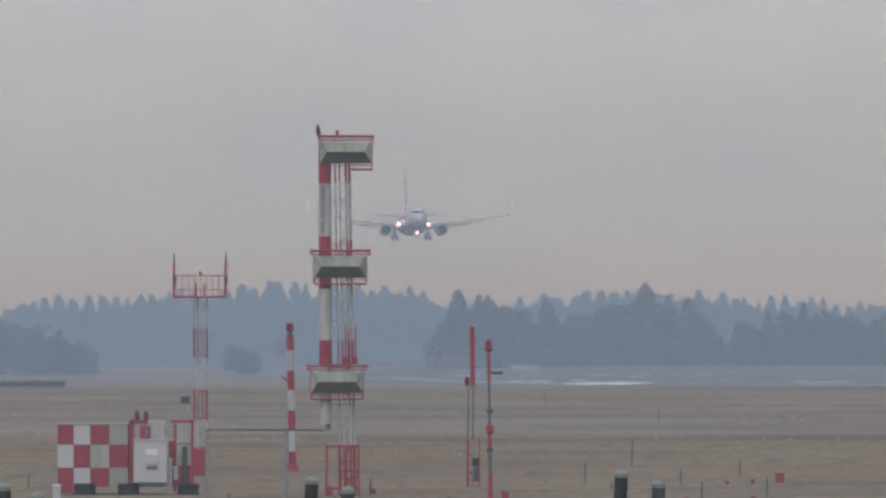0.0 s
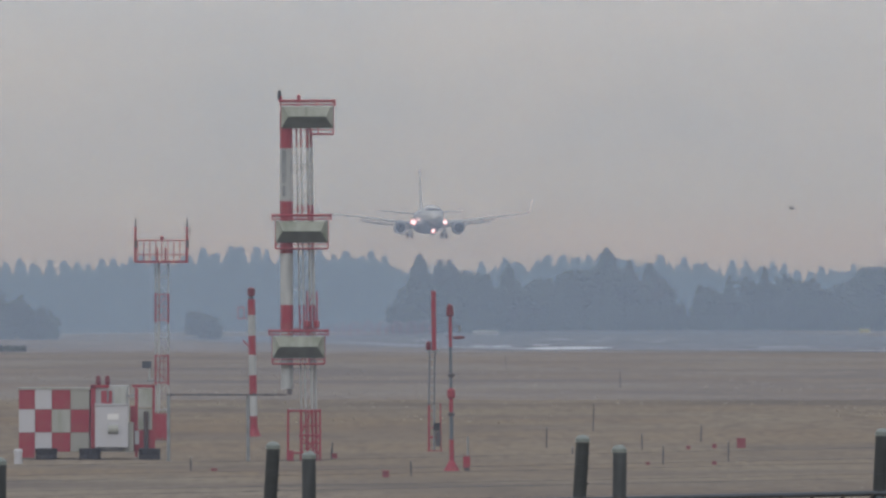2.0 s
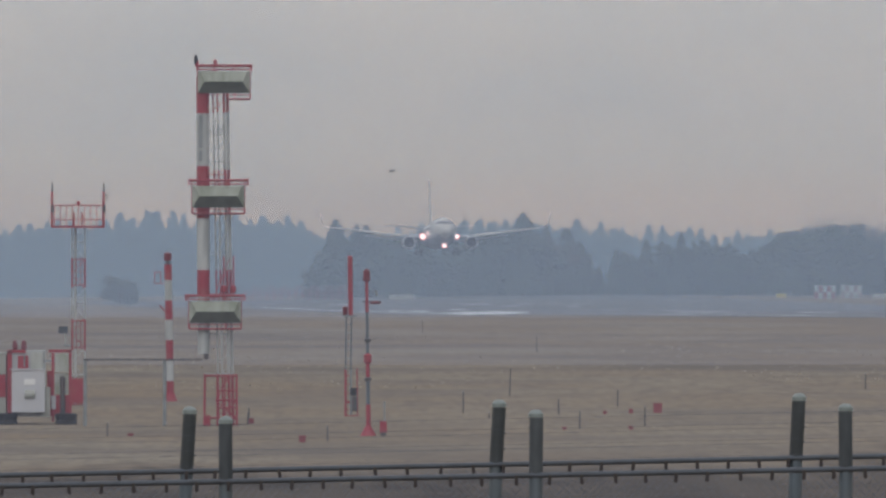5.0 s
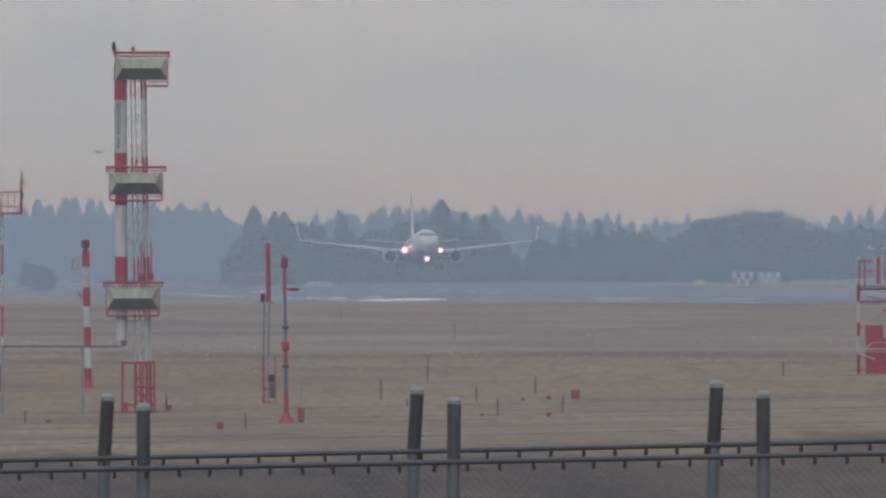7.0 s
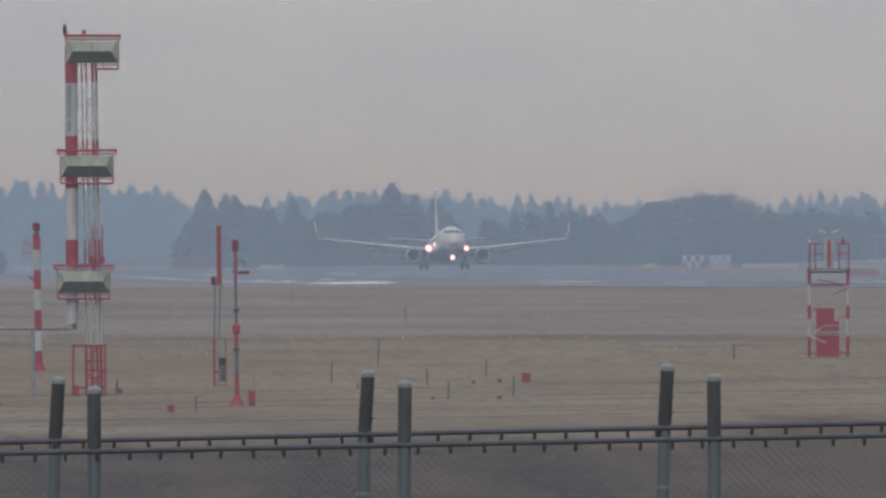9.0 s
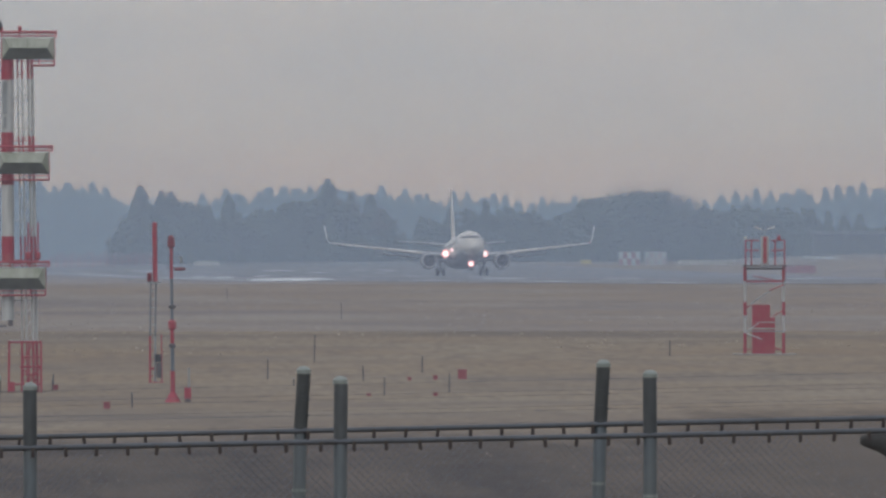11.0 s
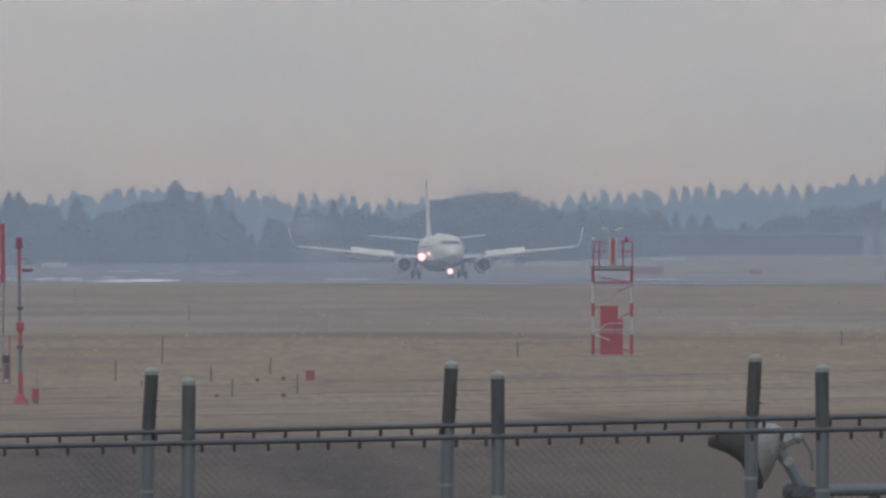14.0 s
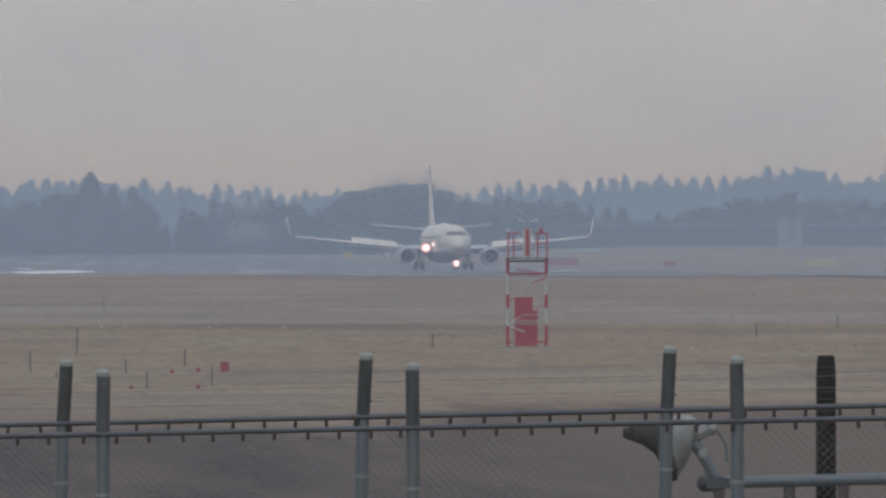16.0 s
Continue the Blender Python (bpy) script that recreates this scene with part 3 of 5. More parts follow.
def antenna_tower(m):
    t = thing("antenna_tower", "red and white steel antenna tower with three reflector platforms", "antenna tower", m)
    part("column", T((-0.80, 0, 2.7), (-0.80, 0, 3.75), 0.22, n=14), WHITE, t)
    at = [(3.75, 4.8, WHITE), (4.8, 5.8, RED), (5.8, 7.7, WHITE), (7.7, 9.63, RED), (9.63, 11.57, WHITE), (11.57, 12.95, RED)]
    for a, b, paint in at:
        part("column", T((-0.80 + (a - 2.7) * -0.004, 0, a), (-0.80 + (b - 2.7) * -0.004, 0, b), 0.235, n=14), paint, t)
    part("cable_box", B(-0.99, -0.84, -0.27, -0.2, 10.3, 11.5), GALV, t)
    part("cable_box", B(-0.98, -0.86, -0.27, -0.2, 9.8, 10.2), GALV, t)
    for x, y, r in ((-0.46, 0.1, 0.03), (-0.30, -0.25, 0.03), (-0.30, 0.35, 0.03), (-0.06, -0.1, 0.05), (0.07, 0.15, 0.05)):
        top = 13.2 if r < 0.04 else 12.5
        for a, b, paint in ((0, 1.95, RED), (1.95, 4.9, WHITE), (4.9, 5.8, RED), (5.8, 8.7, WHITE), (8.7, 9.5, RED), (9.5, 11.6, WHITE), (11.6, top, RED)):
            lean = lambda z: x + 0.22 * (1 - z / 12)
            part("leg", T((lean(a), y, a), (lean(b), y, b), r), paint, t)
    z = 0.5
    while z < 12.3:
        paint = RED if z < 1.95 or 4.9 < z < 5.8 or 8.7 < z < 9.5 or z > 11.6 else WHITE
        part("rung", T((-0.24 - 0.018 * z, 0.1, z), (-0.08 - 0.018 * z, -0.25, z), 0.016, n=6), paint, t)
        part("brace", T((-0.08 - 0.018 * z, -0.25, z), (0.28 - 0.018 * z, 0.15, z + 0.48), 0.012, n=6), paint, t)
        if int(z * 2) % 3 == 0:
            part("crossbar", T((-0.75, 0, z), (0.25 - 0.018 * z, 0.0, z), 0.018, n=6), paint, t)
        z += 0.49
    # the wider red foot
    for x in (-0.78, 0.42):
        for y in (-0.5, 0.5):
            part("foot_post", T((x, y, 0), (x * 0.97, y * 0.8, 1.95), 0.04), RED, t)
    for z in (0.35, 1.0, 1.9):
        part("foot_beam", T((-0.77 if z != 1.0 else -0.36, -0.45, z), (0.41, -0.45, z), 0.04), RED, t)
    part("foot_brace", T((-0.1, -0.45, 0.35), (0.40, -0.45, 1.0), 0.025), RED, t)
    part("foot_brace", T((0.4, -0.45, 0.35), (-0.36, -0.45, 1.0), 0.025), RED, t)
    part("foot_brace", T((-0.3, -0.45, 1.0), (0.1, -0.45, 1.9), 0.02), RED, t)
    for x in (-0.30, -0.02, 0.14):
        part("foot_post", T((x, -0.47, 0), (x, -0.47, 1.9), 0.03), RED, t)
    for z in (0.72, 1.35):
        part("foot_beam", T((-0.30, -0.47, z), (0.41, -0.47, z), 0.028), RED, t)
    for x in (-0.06, 0.30):
        part("foot_lamp", Geo(True).lathe([(4.95, 0.05), (5.0, 0.10), (5.2, 0.09), (5.24, 0.03)], centre=(x, -0.3, 0), n=10), RED, t)
        part("lamp_stalk", T((x, -0.3, 4.85), (x, -0.3, 6.3), 0.03), RED, t)
    for a in (4.6, 9.6, 10.8):
        part("crossbar", T((-0.6, -0.2, a + 0.2), (0.1, -0.2, a + 0.2), 0.022), RED if a < 5 else WHITE, t)
    for a, b in ((5.0, 6.2), (6.3, 7.5), (9.2, 10.4), (10.5, 11.7)):
        part("brace", T((-0.35, -0.26, a), (0.15, -0.26, b), 0.014, n=6), RED if a < 6 else WHITE, t)
    part("junction_box", B(-0.80, -0.55, -0.62, -0.5, 0.05, 0.45), RED, t)
    part("footing", B(-1.1, 0.8, -0.8, 0.8, -0.3, 0.06), CONCRETE, t)
    part("cable_box", B(-0.80, -0.62, -0.32, -0.23, 2.5, 2.72), DARKSTEEL, t)
    for x, z, low, wide in ((-0.06, 12.72, False, False), (-0.26, 8.5, True, True), (-0.38, 4.25, True, True)):
        antenna_platform(t, x, z, low, wide)
    for x in (-1.05, -0.37):
        lamp = part("obstruction_lamp", Geo(True).lathe([(13.28, 0.05), (13.34, 0.07), (13.5, 0.07), (13.55, 0.03)], centre=(x + 0.0, -0.45, 0)), RED, t)
    part("camera_arm", T((-1.02, 0, 12.7), (-1.02, 0, 11.6), 0.02), RED, t)
    return t


tower = antenna_tower(pose((615 - 784) / 48, 500, 0))


# ---- other masts and poles ----
def monitor_mast():
    t = thing("monitor_mast", "slim white and red lattice mast with a railed top platform", "mast", pose(-9.87, 552, ground_z(552)))
    for x, y in ((-0.26, -0.25), (0.26, -0.25), (0.26, 0.25), (-0.26, 0.25)):
        for a, b, paint in ((0.0, 1.2, RED), (1.2, 2.3, WHITE), (2.3, 3.55, RED), (3.55, 4.85, WHITE), (4.85, 6.05, RED), (6.05, 7.25, WHITE)):
            part("leg", T((x, y, a), (x, y, b), 0.024 if paint is WHITE else 0.032, n=6), paint, t)
    for a, b in ((0.1, 1.2), (2.4, 3.5), (4.95, 6.0)):
        for x in (-0.09, 0.09):
            part("ladder_rail", T((x, -0.25, a), (x, -0.25, b), 0.018, n=6), FADED, t)
        for k in range(3):
            part("ladder_rung", T((-0.26, -0.25, a + 0.25 + 0.3 * k), (0.26, -0.25, a + 0.25 + 0.3 * k), 0.012, n=5), FADED, t)
    for a, paint in ((0.1, RED), (2.4, RED), (3.5, RED), (4.95, RED), (6.0, RED), (1.3, WHITE), (4.2, WHITE), (6.7, WHITE)):
        for p, q in (((-0.26, -0.25), (0.26, -0.25)), ((-0.26, 0.25), (0.26, 0.25)), ((0.26, -0.25), (0.26, 0.25)), ((-0.26, -0.25), (-0.26, 0.25))):
            part("ring_bar", T((*p, a), (*q, a), 0.022, n=6), paint, t)
    for i in range(12):
        part("brace", T((-0.26 if i % 2 else 0.26, -0.25, i * 0.6), (0.26 if i % 2 else -0.26, -0.25, i * 0.6 + 0.6), 0.012, n=5), RED if i in (0, 1, 4, 5, 8, 9) else WHITE, t)
    part("foot_panel", B(-0.25, 0.22, -0.30, -0.27, 0.15, 1.15), RED, t)
    part("riser", T((-0.12, -0.2, 0), (-0.12, -0.2, 7.3), 0.045), WHITE, t)
    part("deck", B(-1.05, 1.05, -0.7, 0.7, 7.28, 7.36), RED, t)
    for y in (-0.7, 0.7):
        part("handrail", T((-0.98, y, 8.2), (0.98, y, 8.2), 0.022), RED, t)
        part("knee_rail", T((-0.98, y, 7.62), (0.98, y, 7.62), 0.018), RED, t)
        for i in range(9):
            part("baluster", T((-0.98 + i * 0.245, y, 7.36), (-0.98 + i * 0.245, y, 8.2), 0.010, n=6), RED, t)
    for x in (-1.08, 1.02):
        part("aerial_post", T((x, 0, 7.3), (x, 0, 8.75), 0.05), RED, t)
        part("aerial", T((x + 0.03, 0, 8.7), (x + 0.0, 0, 9.1), 0.03), DARKSTEEL, t)
        part("aerial_box", B(x - 0.03, x + 0.09, -0.06, 0.06, 7.9, 8.2), DARKSTEEL, t)
    part("cable_loop", T((1.05, 0, 8.55), (1.2, 0, 8.65), 0.02, n=6), DARKSTEEL, t)
    part("cable_loop", T((1.2, 0, 8.65), (1.16, 0, 8.45), 0.02, n=6), DARKSTEEL, t)
    for x in (-0.18, 0.15):
        part("lamp_stalk", T((x, -0.1, 7.36), (x, -0.1, 7.9), 0.035), RED, t)
    part("obstruction_lamp", Geo(True).lathe([(8.2, 0.04), (8.25, 0.07), (8.35, 0.07), (8.38, 0.02)]), RED, t)
    arm = part("camera_arm", T((-0.28, -0.25, 2.5), (-0.62, -0.3, 2.5), 0.025), GALV, t)
    part("camera_body", B(-0.80, -0.42, -0.45, -0.25, 3.0, 3.28), RAILPIPE, arm)
    part("camera_post", T((-0.5, -0.3, 2.5), (-0.5, -0.3, 2.98), 0.04), WHITE, arm)
    return t


monitor_mast()


def striped_pole():
    t = thing("striped_pole", "red and white banded steel pole with a lamp on top", "pole", pose(-6.29, 563, ground_z(563)))
    edges = (0.0, 0.9, 1.75, 2.6, 3.45, 4.25, 5.1, 5.75)
    for i, (a, b) in enumerate(zip(edges, edges[1:])):
        part("pole_section", T((0.05 - 0.02 * a, 0, a), (0.05 - 0.02 * b, 0, b), 0.155, n=14), WHITE if i % 2 else RED, t)
    part("foot_flange", Geo(True).lathe([(0, 0.30), (0.08, 0.28), (0.4, 0.17)], centre=(0.05, 0, 0)), RED, t)
    part("lamp_neck", T((-0.07, 0, 5.75), (-0.07, 0, 5.9), 0.08), DARKSTEEL, t)
    part("obstruction_lamp", Geo(True).lathe([(5.88, 0.12), (5.92, 0.16), (6.2, 0.16), (6.25, 0.06)], centre=(-0.07, 0, 0), n=12), LAMPRED, t, "dark red lamp")
    part("step_arm", T((-0.1, 0, 3.7), (-0.4, 0, 4.05), 0.03), RED, t)
    for p, q in (((-0.62, 5.42), (-0.36, 5.42)), ((-0.62, 4.95), (-0.12, 4.95)), ((-0.62, 4.95), (-0.62, 5.42)), ((-0.36, 4.95), (-0.36, 5.42))):
        part("bracket", T((p[0], 0, p[1]), (q[0], 0, q[1]), 0.018, n=6), RED, t)
    return t


striped_pole()


def twin_aerial():
    """The aerial on a two-legged stand with a red radome."""
    t = thing("red_aerial", "tall red tube aerial on a grey two-legged stand", "antenna", pose(1.15, 523, ground_z(523)))
    part("radome", T((0.0, 0, 3.95), (-0.03, 0, 6.2), 0.095, n=12), RED, t)
    part("radome_cap", Geo(True).lathe([(6.2, 0.105), (6.24, 0.06)], centre=(-0.03, 0, 0), n=12), RED, t)
    part("side_lamp", Geo(True).lathe([(3.95, 0.06), (4.0, 0.1), (4.25, 0.1), (4.3, 0.04)], centre=(-0.22, 0, 0), n=10), LAMPRED, t)
    for x in (-0.17, 0.03):
        part("leg", T((x - 0.03, 0, 1.85), (x, 0, 3.95), 0.028), POSTPIPE, t)
        part("leg", T((x - 0.03, 0, 0.0), (x - 0.03, 0, 1.85), 0.045), RED if x < 0 else GALV, t)
    part("side_leg", T((0.26, 0, 0.0), (0.24, 0, 1.9), 0.025), RED, t)
    part("top_plate", B(-0.28, 0.2, -0.1, 0.1, 3.88, 3.95), GALV, t)
    z = 0.3
    while z < 3.8:
        part("rung", T((-0.2, 0, z), (0.0, 0, z), 0.015, n=6), GALV if z > 1.85 else RED, t)
        z += 0.33
    part("control_box", B(-0.02, 0.22, -0.2, 0.0, 0.85, 1.15), BLACK, t)
    part("battery_case", B(0.06, 0.24, -0.2, 0.0, 0.25, 0.82), DARKSTEEL, t)
    part("base_frame", B(-0.26, 0.32, -0.3, 0.3, 0.0, 0.09), RED, t)
    part("cross_plate", B(-0.2, 0.25, -0.02, 0.02, 0.55, 0.62), RED, t)
    return t


twin_aerial()


def wind_mast():
    t = thing("wind_mast", "slender grey and red mast with a red lamp and side sensors", "mast", pose(1.62, 470, ground_z(470)))
    for a, b, r, paint in ((0.0, 1.15, 0.085, RED), (1.15, 2.1, 0.068, POSTPIPE), (2.1, 2.9, 0.07, RED), (2.9, 4.35, 0.05, POSTPIPE), (4.35, 5.45, 0.055, RED)):
        part("mast_section", T((0.03 - 0.012 * a, 0, a), (0.03 - 0.012 * b, 0, b), r, n=10), paint, t)
    part("foot_cone", Geo(True).lathe([(0.0, 0.32), (0.12, 0.26), (0.42, 0.09)], centre=(0.02, 0, 0), n=12), RED, t)
    part("foot_plate", B(-0.34, 0.6, -0.3, 0.3, -0.05, 0.05), DARKSTEEL, t)
    part("joint", Geo(True).lathe([(2.55, 0.07), (2.62, 0.14), (2.85, 0.14), (2.92, 0.07)], n=10), RED, t)
    for z in (1.95, 3.3):
        part("clamp", Geo(True).lathe([(z, 0.07), (z + 0.03, 0.12), (z + 0.12, 0.12), (z + 0.15, 0.07)], n=10), DARKSTEEL, t)
    part("sensor_arm", T((-0.2, 0, 4.72), (0.45, 0, 4.72), 0.02), DARKSTEEL, t)
    part("sensor", Geo(True).lathe([(0.1, 0.05), (0.35, 0.06), (0.5, 0.02)], axis="x", centre=(-0.03, 0, 4.68), n=8), LAMPRED, t)
    part("sensor_arm", T((-0.15, 0, 5.05), (0.3, 0, 5.08), 0.016), DARKSTEEL, t)
    part("sensor_cup", Geo(True).lathe([(4.9, 0.03), (5.0, 0.05), (5.1, 0.03)], centre=(0.3, 0, 0), n=8), GALV, t)
    part("obstruction_lamp", Geo(True).lathe([(5.42, 0.10), (5.46, 0.14), (5.78, 0.11), (5.85, 0.04)], centre=(-0.04, 0, 0), n=12), LAMPRED, t, "dark red lamp")
    part("cabinet", B(0.42, 0.66, -0.15, 0.15, 0.18, 0.58), RED, t)
    part("cabinet_foot", B(0.44, 0.64, -0.12, 0.12, 0.0, 0.18), DARKSTEEL, t)
    part("cabinet_pipe", T((0.58, 0, 0.58), (0.58, 0, 1.25), 0.03), GALV, t)
    return t


wind_mast()


# ---- the chequered equipment shelter ----
def shelter():
    """Local x runs along the front, z up from the turf; the front faces the viewer."""
    t = thing("equipment_shelter", "red and white chequered equipment shelter on dark blocks", "shelter", pose(-14.3, 503, 0.07) @ Matrix.Diagonal((1, 1, 1.02, 1)))
    part("body", B(0.0, 2.62, 0.02, 2.4, 0.28, 2.54), OLIVE, t)
    heights, widths = (0.28, 0.98, 1.82, 2.54), (0.0, 0.60, 1.22, 1.92, 2.62)
    for r in range(3):
        for c in range(4):
            white = GREYPANEL if c >= 2 else PANELWHITE
            paint = RED if (r + c) % 2 == 0 else (OLIVE if c == 3 else white)
            low = heights[r] - (0.22 if r == 0 and c == 0 else 0)
            part("panel", B(widths[c] + 0.006, widths[c + 1] - 0.006, -0.02 - 0.004 * ((r + c) % 2), 0.02, low + 0.006, heights[r + 1] - 0.006), paint, t)
    part("roof_edge", B(-0.04, 2.66, -0.05, 2.45, 2.54, 2.60), OLIVE, t)
    for x in (1.02, 2.64, 4.85):
        part("support_drum", Geo(True).lathe([(0.0, 0.38), (0.03, 0.41), (0.14, 0.40), (0.17, 0.38), (0.20, 0.40), (0.38, 0.41), (0.41, 0.36)], centre=(x, -0.05, 0), n=18), BLACK, t, "dark rubber drum")
    # door frame, white cabinet and annex
    part("annex", B(2.66, 4.05, 0.05, 2.2, 0.28, 2.68), WHITE, t)
    part("frame_post", B(2.66, 2.84, -0.03, 0.05, 0.30, 2.68), RED, t)
    part("frame_head", B(2.66, 3.35, -0.03, 0.05, 2.60, 2.72), RED, t)
    part("door_panel", B(3.05, 3.45, -0.02, 0.045, 1.95, 2.5), RED, t)
    part("grey_door", B(3.56, 3.98, -0.02, 0.045, 2.0, 2.6), GREYPANEL, t)
    cabinet = part("cabinet", B(2.84, 4.06, -0.55, -0.06, 0.45, 1.98), PANELWHITE, t, "white steel cabinet")
    part("cabinet_roof", B(2.80, 4.10, -0.60, -0.02, 1.98, 2.03), PANELWHITE, cabinet)
    part("plate", B(3.30, 3.72, -0.57, -0.55, 1.45, 1.66), PLATE, cabinet)
    part("vent_hood", Geo(True).lathe([(3.32, 0.16), (3.70, 0.16)], axis="x", centre=(0, -0.55, 1.1), n=12), GREYPANEL, cabinet)
    part("grey_side", B(3.88, 4.26, -0.35, 0.05, 0.28, 1.35), OLIVE, t)
    for x in (2.95, 3.28):
        lamp = part("beacon", Geo(True).lathe([(2.72, 0.07), (2.78, 0.12), (3.02, 0.08), (3.06, 0.03)], centre=(x, 0.1, 0), n=12), LAMPRED, t, "dark red beacon lamp")
        part("beacon_neck", T((x, 0.1, 2.55), (x, 0.1, 2.74), 0.03), GALV, lamp)
    part("duct", T((3.3, -0.05, 2.1), (3.3, -0.05, 2.5), 0.03), GALV, t)
    # open side frame
    for x, z, paint in ((4.36, 2.6, RED), (5.0, 2.68, RED)):
        part("side_post", B(x - 0.05, x + 0.05, 0.0, 0.1, 0.1, z), paint, t)
    part("side_head", B(4.2, 5.05, 0.0, 0.1, 2.62, 2.72), RED, t)
    part("side_beam", B(3.6, 4.6, 0.02, 0.1, 2.28, 2.34), GALV, t)
    part("switch_box", B(4.45, 4.95, -0.05, 0.3, 1.9, 2.55), GREYPANEL, t)
    part("lower_panel", B(4.40, 4.98, 0.02, 0.08, 0.30, 1.06), RED, t)
    part("middle_panel", B(4.42, 4.94, 0.03, 0.08, 1.1, 1.85), GREYPANEL, t)
    part("notice", B(4.30, 4.46, -0.02, 0.0, 0.55, 1.05), PANELWHITE, t)
    part("side_door", B(4.14, 4.36, 0.02, 0.08, 0.30, 1.95), RED, t)
    part("conduit", T((4.72, -0.1, 0.1), (4.72, -0.1, 1.75), 0.09), DARKSTEEL, t)
    part("plinth", B(-0.5, 5.5, -1.4, 2.7, -0.4, 0.0), DARKPAD, t, "dark brown pad under the shelter")
    return t


shelter()
# the cable tray that runs from the shelter to the tower, on two posts
tray = thing("cable_tray", "dark steel cable tray on two grey posts", "cable tray", pose(0, 499, 0))
part("tray", B(-8.75, -4.35, -0.06, 0.06, 2.47, 2.53), DARKSTEEL, tray)
for i in range(9):
    part("cable_tie", B(-8.6 + i * 0.5, -8.52 + i * 0.5, -0.07, 0.07, 2.455, 2.545), DARKSTEEL, tray)
for x in (-8.68, -5.75):
    part("post", T((x, 0, 0), (x, 0, 2.5), 0.065), GALV, tray)
marker = thing("white_marker_post", "short white plastic marker beside the shelter", "marker", pose(-13.95, 490, 0))
part("marker_body", Geo(True).lathe([(0, 0.15), (0.4, 0.14), (0.55, 0.17), (0.6, 0.1)], n=10), PANELWHITE, marker)


# ---- the red and white frame with a red cabinet ----
def sensor_frame():
    y = 610
    t = thing("sensor_frame", "red and white steel frame with a red equipment cabinet inside", "equipment frame", pose(28.76, y, ground_z(y)))
    w, bands = 0.87, ((0.0, 0.95, RED), (0.95, 1.75, WHITE), (1.75, 2.35, RED), (2.35, 3.3, WHITE), (3.3, 3.95, RED))
    for x in (-w, w):
        for d in (-0.7, 0.7):
            for a, b, paint in bands:
                part("leg", T((x + d * 0.09, d, a), (x + d * 0.09, d, b), 0.045 if paint is RED else 0.028), paint, t)
    part("deck", B(-1.0, 1.0, -0.8, 0.8, 3.96, 4.01), DARKSTEEL, t)
    for d in (-0.7, 0.7):
        part("deck_beam", T((-w, d, 3.86), (w, d, 3.86), 0.05), DARKSTEEL, t)
    for p, q, paint in (((-0.55, 3.53), (0.70, 3.28), RED), ((-0.85, 3.25), (0.85, 3.26), RED), ((0.2, 2.88), (0.88, 3.14), RED), ((-0.6, 2.3), (0.2, 2.84), GALV), ((0.35, 1.72), (0.88, 2.0), RED), ((0.42, 0.32), (0.88, 0.12), RED), ((-0.88, 1.05), (0.88, 1.02), GALV), ((-0.85, 1.0), (-0.28, 1.42), WHITE), ((-0.85, 0.95), (-0.15, 0.68), WHITE)):
        part("brace", T((p[0], -0.72, p[1]), (q[0], -0.72, q[1]), 0.024), paint, t)
    for p, q in (((-0.88, 2.05), (-0.55, 2.2)), ((-0.88, 0.2), (0.88, 0.2)), ((-0.88, 3.3), (0.88, 3.3))):
        part("brace", T((p[0], 0.7, p[1]), (q[0], 0.7, q[1]), 0.024), RED, t)
    cab = part("cabinet", B(-0.55, 0.24, -0.35, 0.35, 0.0, 2.23), RED, t, "red painted steel cabinet")
    part("side_cabinet", B(0.24, 0.46, -0.33, 0.33, 0.0, 1.65), RED, cab)
    part("cabinet_bar", B(-0.55, 0.46, -0.38, -0.35, 1.12, 1.18), GREYPANEL, cab)
    part("cabinet_bar", B(-0.2, 0.44, -0.38, -0.35, 1.42, 1.46), GREYPANEL, cab)
    for x in (-0.88, -0.62, 0.45, 0.87):
        part("rail_post", T((x, -0.7, 4.0), (x, -0.7, 5.15), 0.034), RED, t)
    for x0, x1 in ((-0.90, -0.28), (0.28, 0.90)):
        for z in (4.68, 5.12):
            part("guard_rail", T((x0, -0.7, z), (x1, -0.7, z), 0.03), RED, t)
    part("radome", B(-0.17, 0.17, -0.5, -0.2, 4.01, 5.30), WHITE, t, "white aerial cover")
    part("radome_stripe", B(-0.075, 0.075, -0.56, -0.5, 4.1, 5.28), RED, t)
    part("obstruction_lamp", Geo(True).lathe([(5.12, 0.05), (5.16, 0.08), (5.32, 0.07), (5.36, 0.03)], centre=(0.62, -0.7, 0), n=10), RED, t)
    for s in (-1, 1):
        part("vane", T((0.12 * s, 0, 5.62), (0.46 * s, 0, 5.74), 0.022, n=6), HULL, t)
    part("vane_stalk", T((0, 0, 4.0), (0, 0, 5.68), 0.02), GALV, t)
    part("small_lamp", Geo(True).lathe([(5.15, 0.05), (5.2, 0.08), (5.3, 0.06)], centre=(-0.88, -0.7, 0), n=8), WHITE, t)
    part("footing", B(-1.4, 1.4, -1.0, 1.0, -0.2, 0.03), CONCRETE, t)


sensor_frame()
# ---- the double boundary fence near the viewer ----


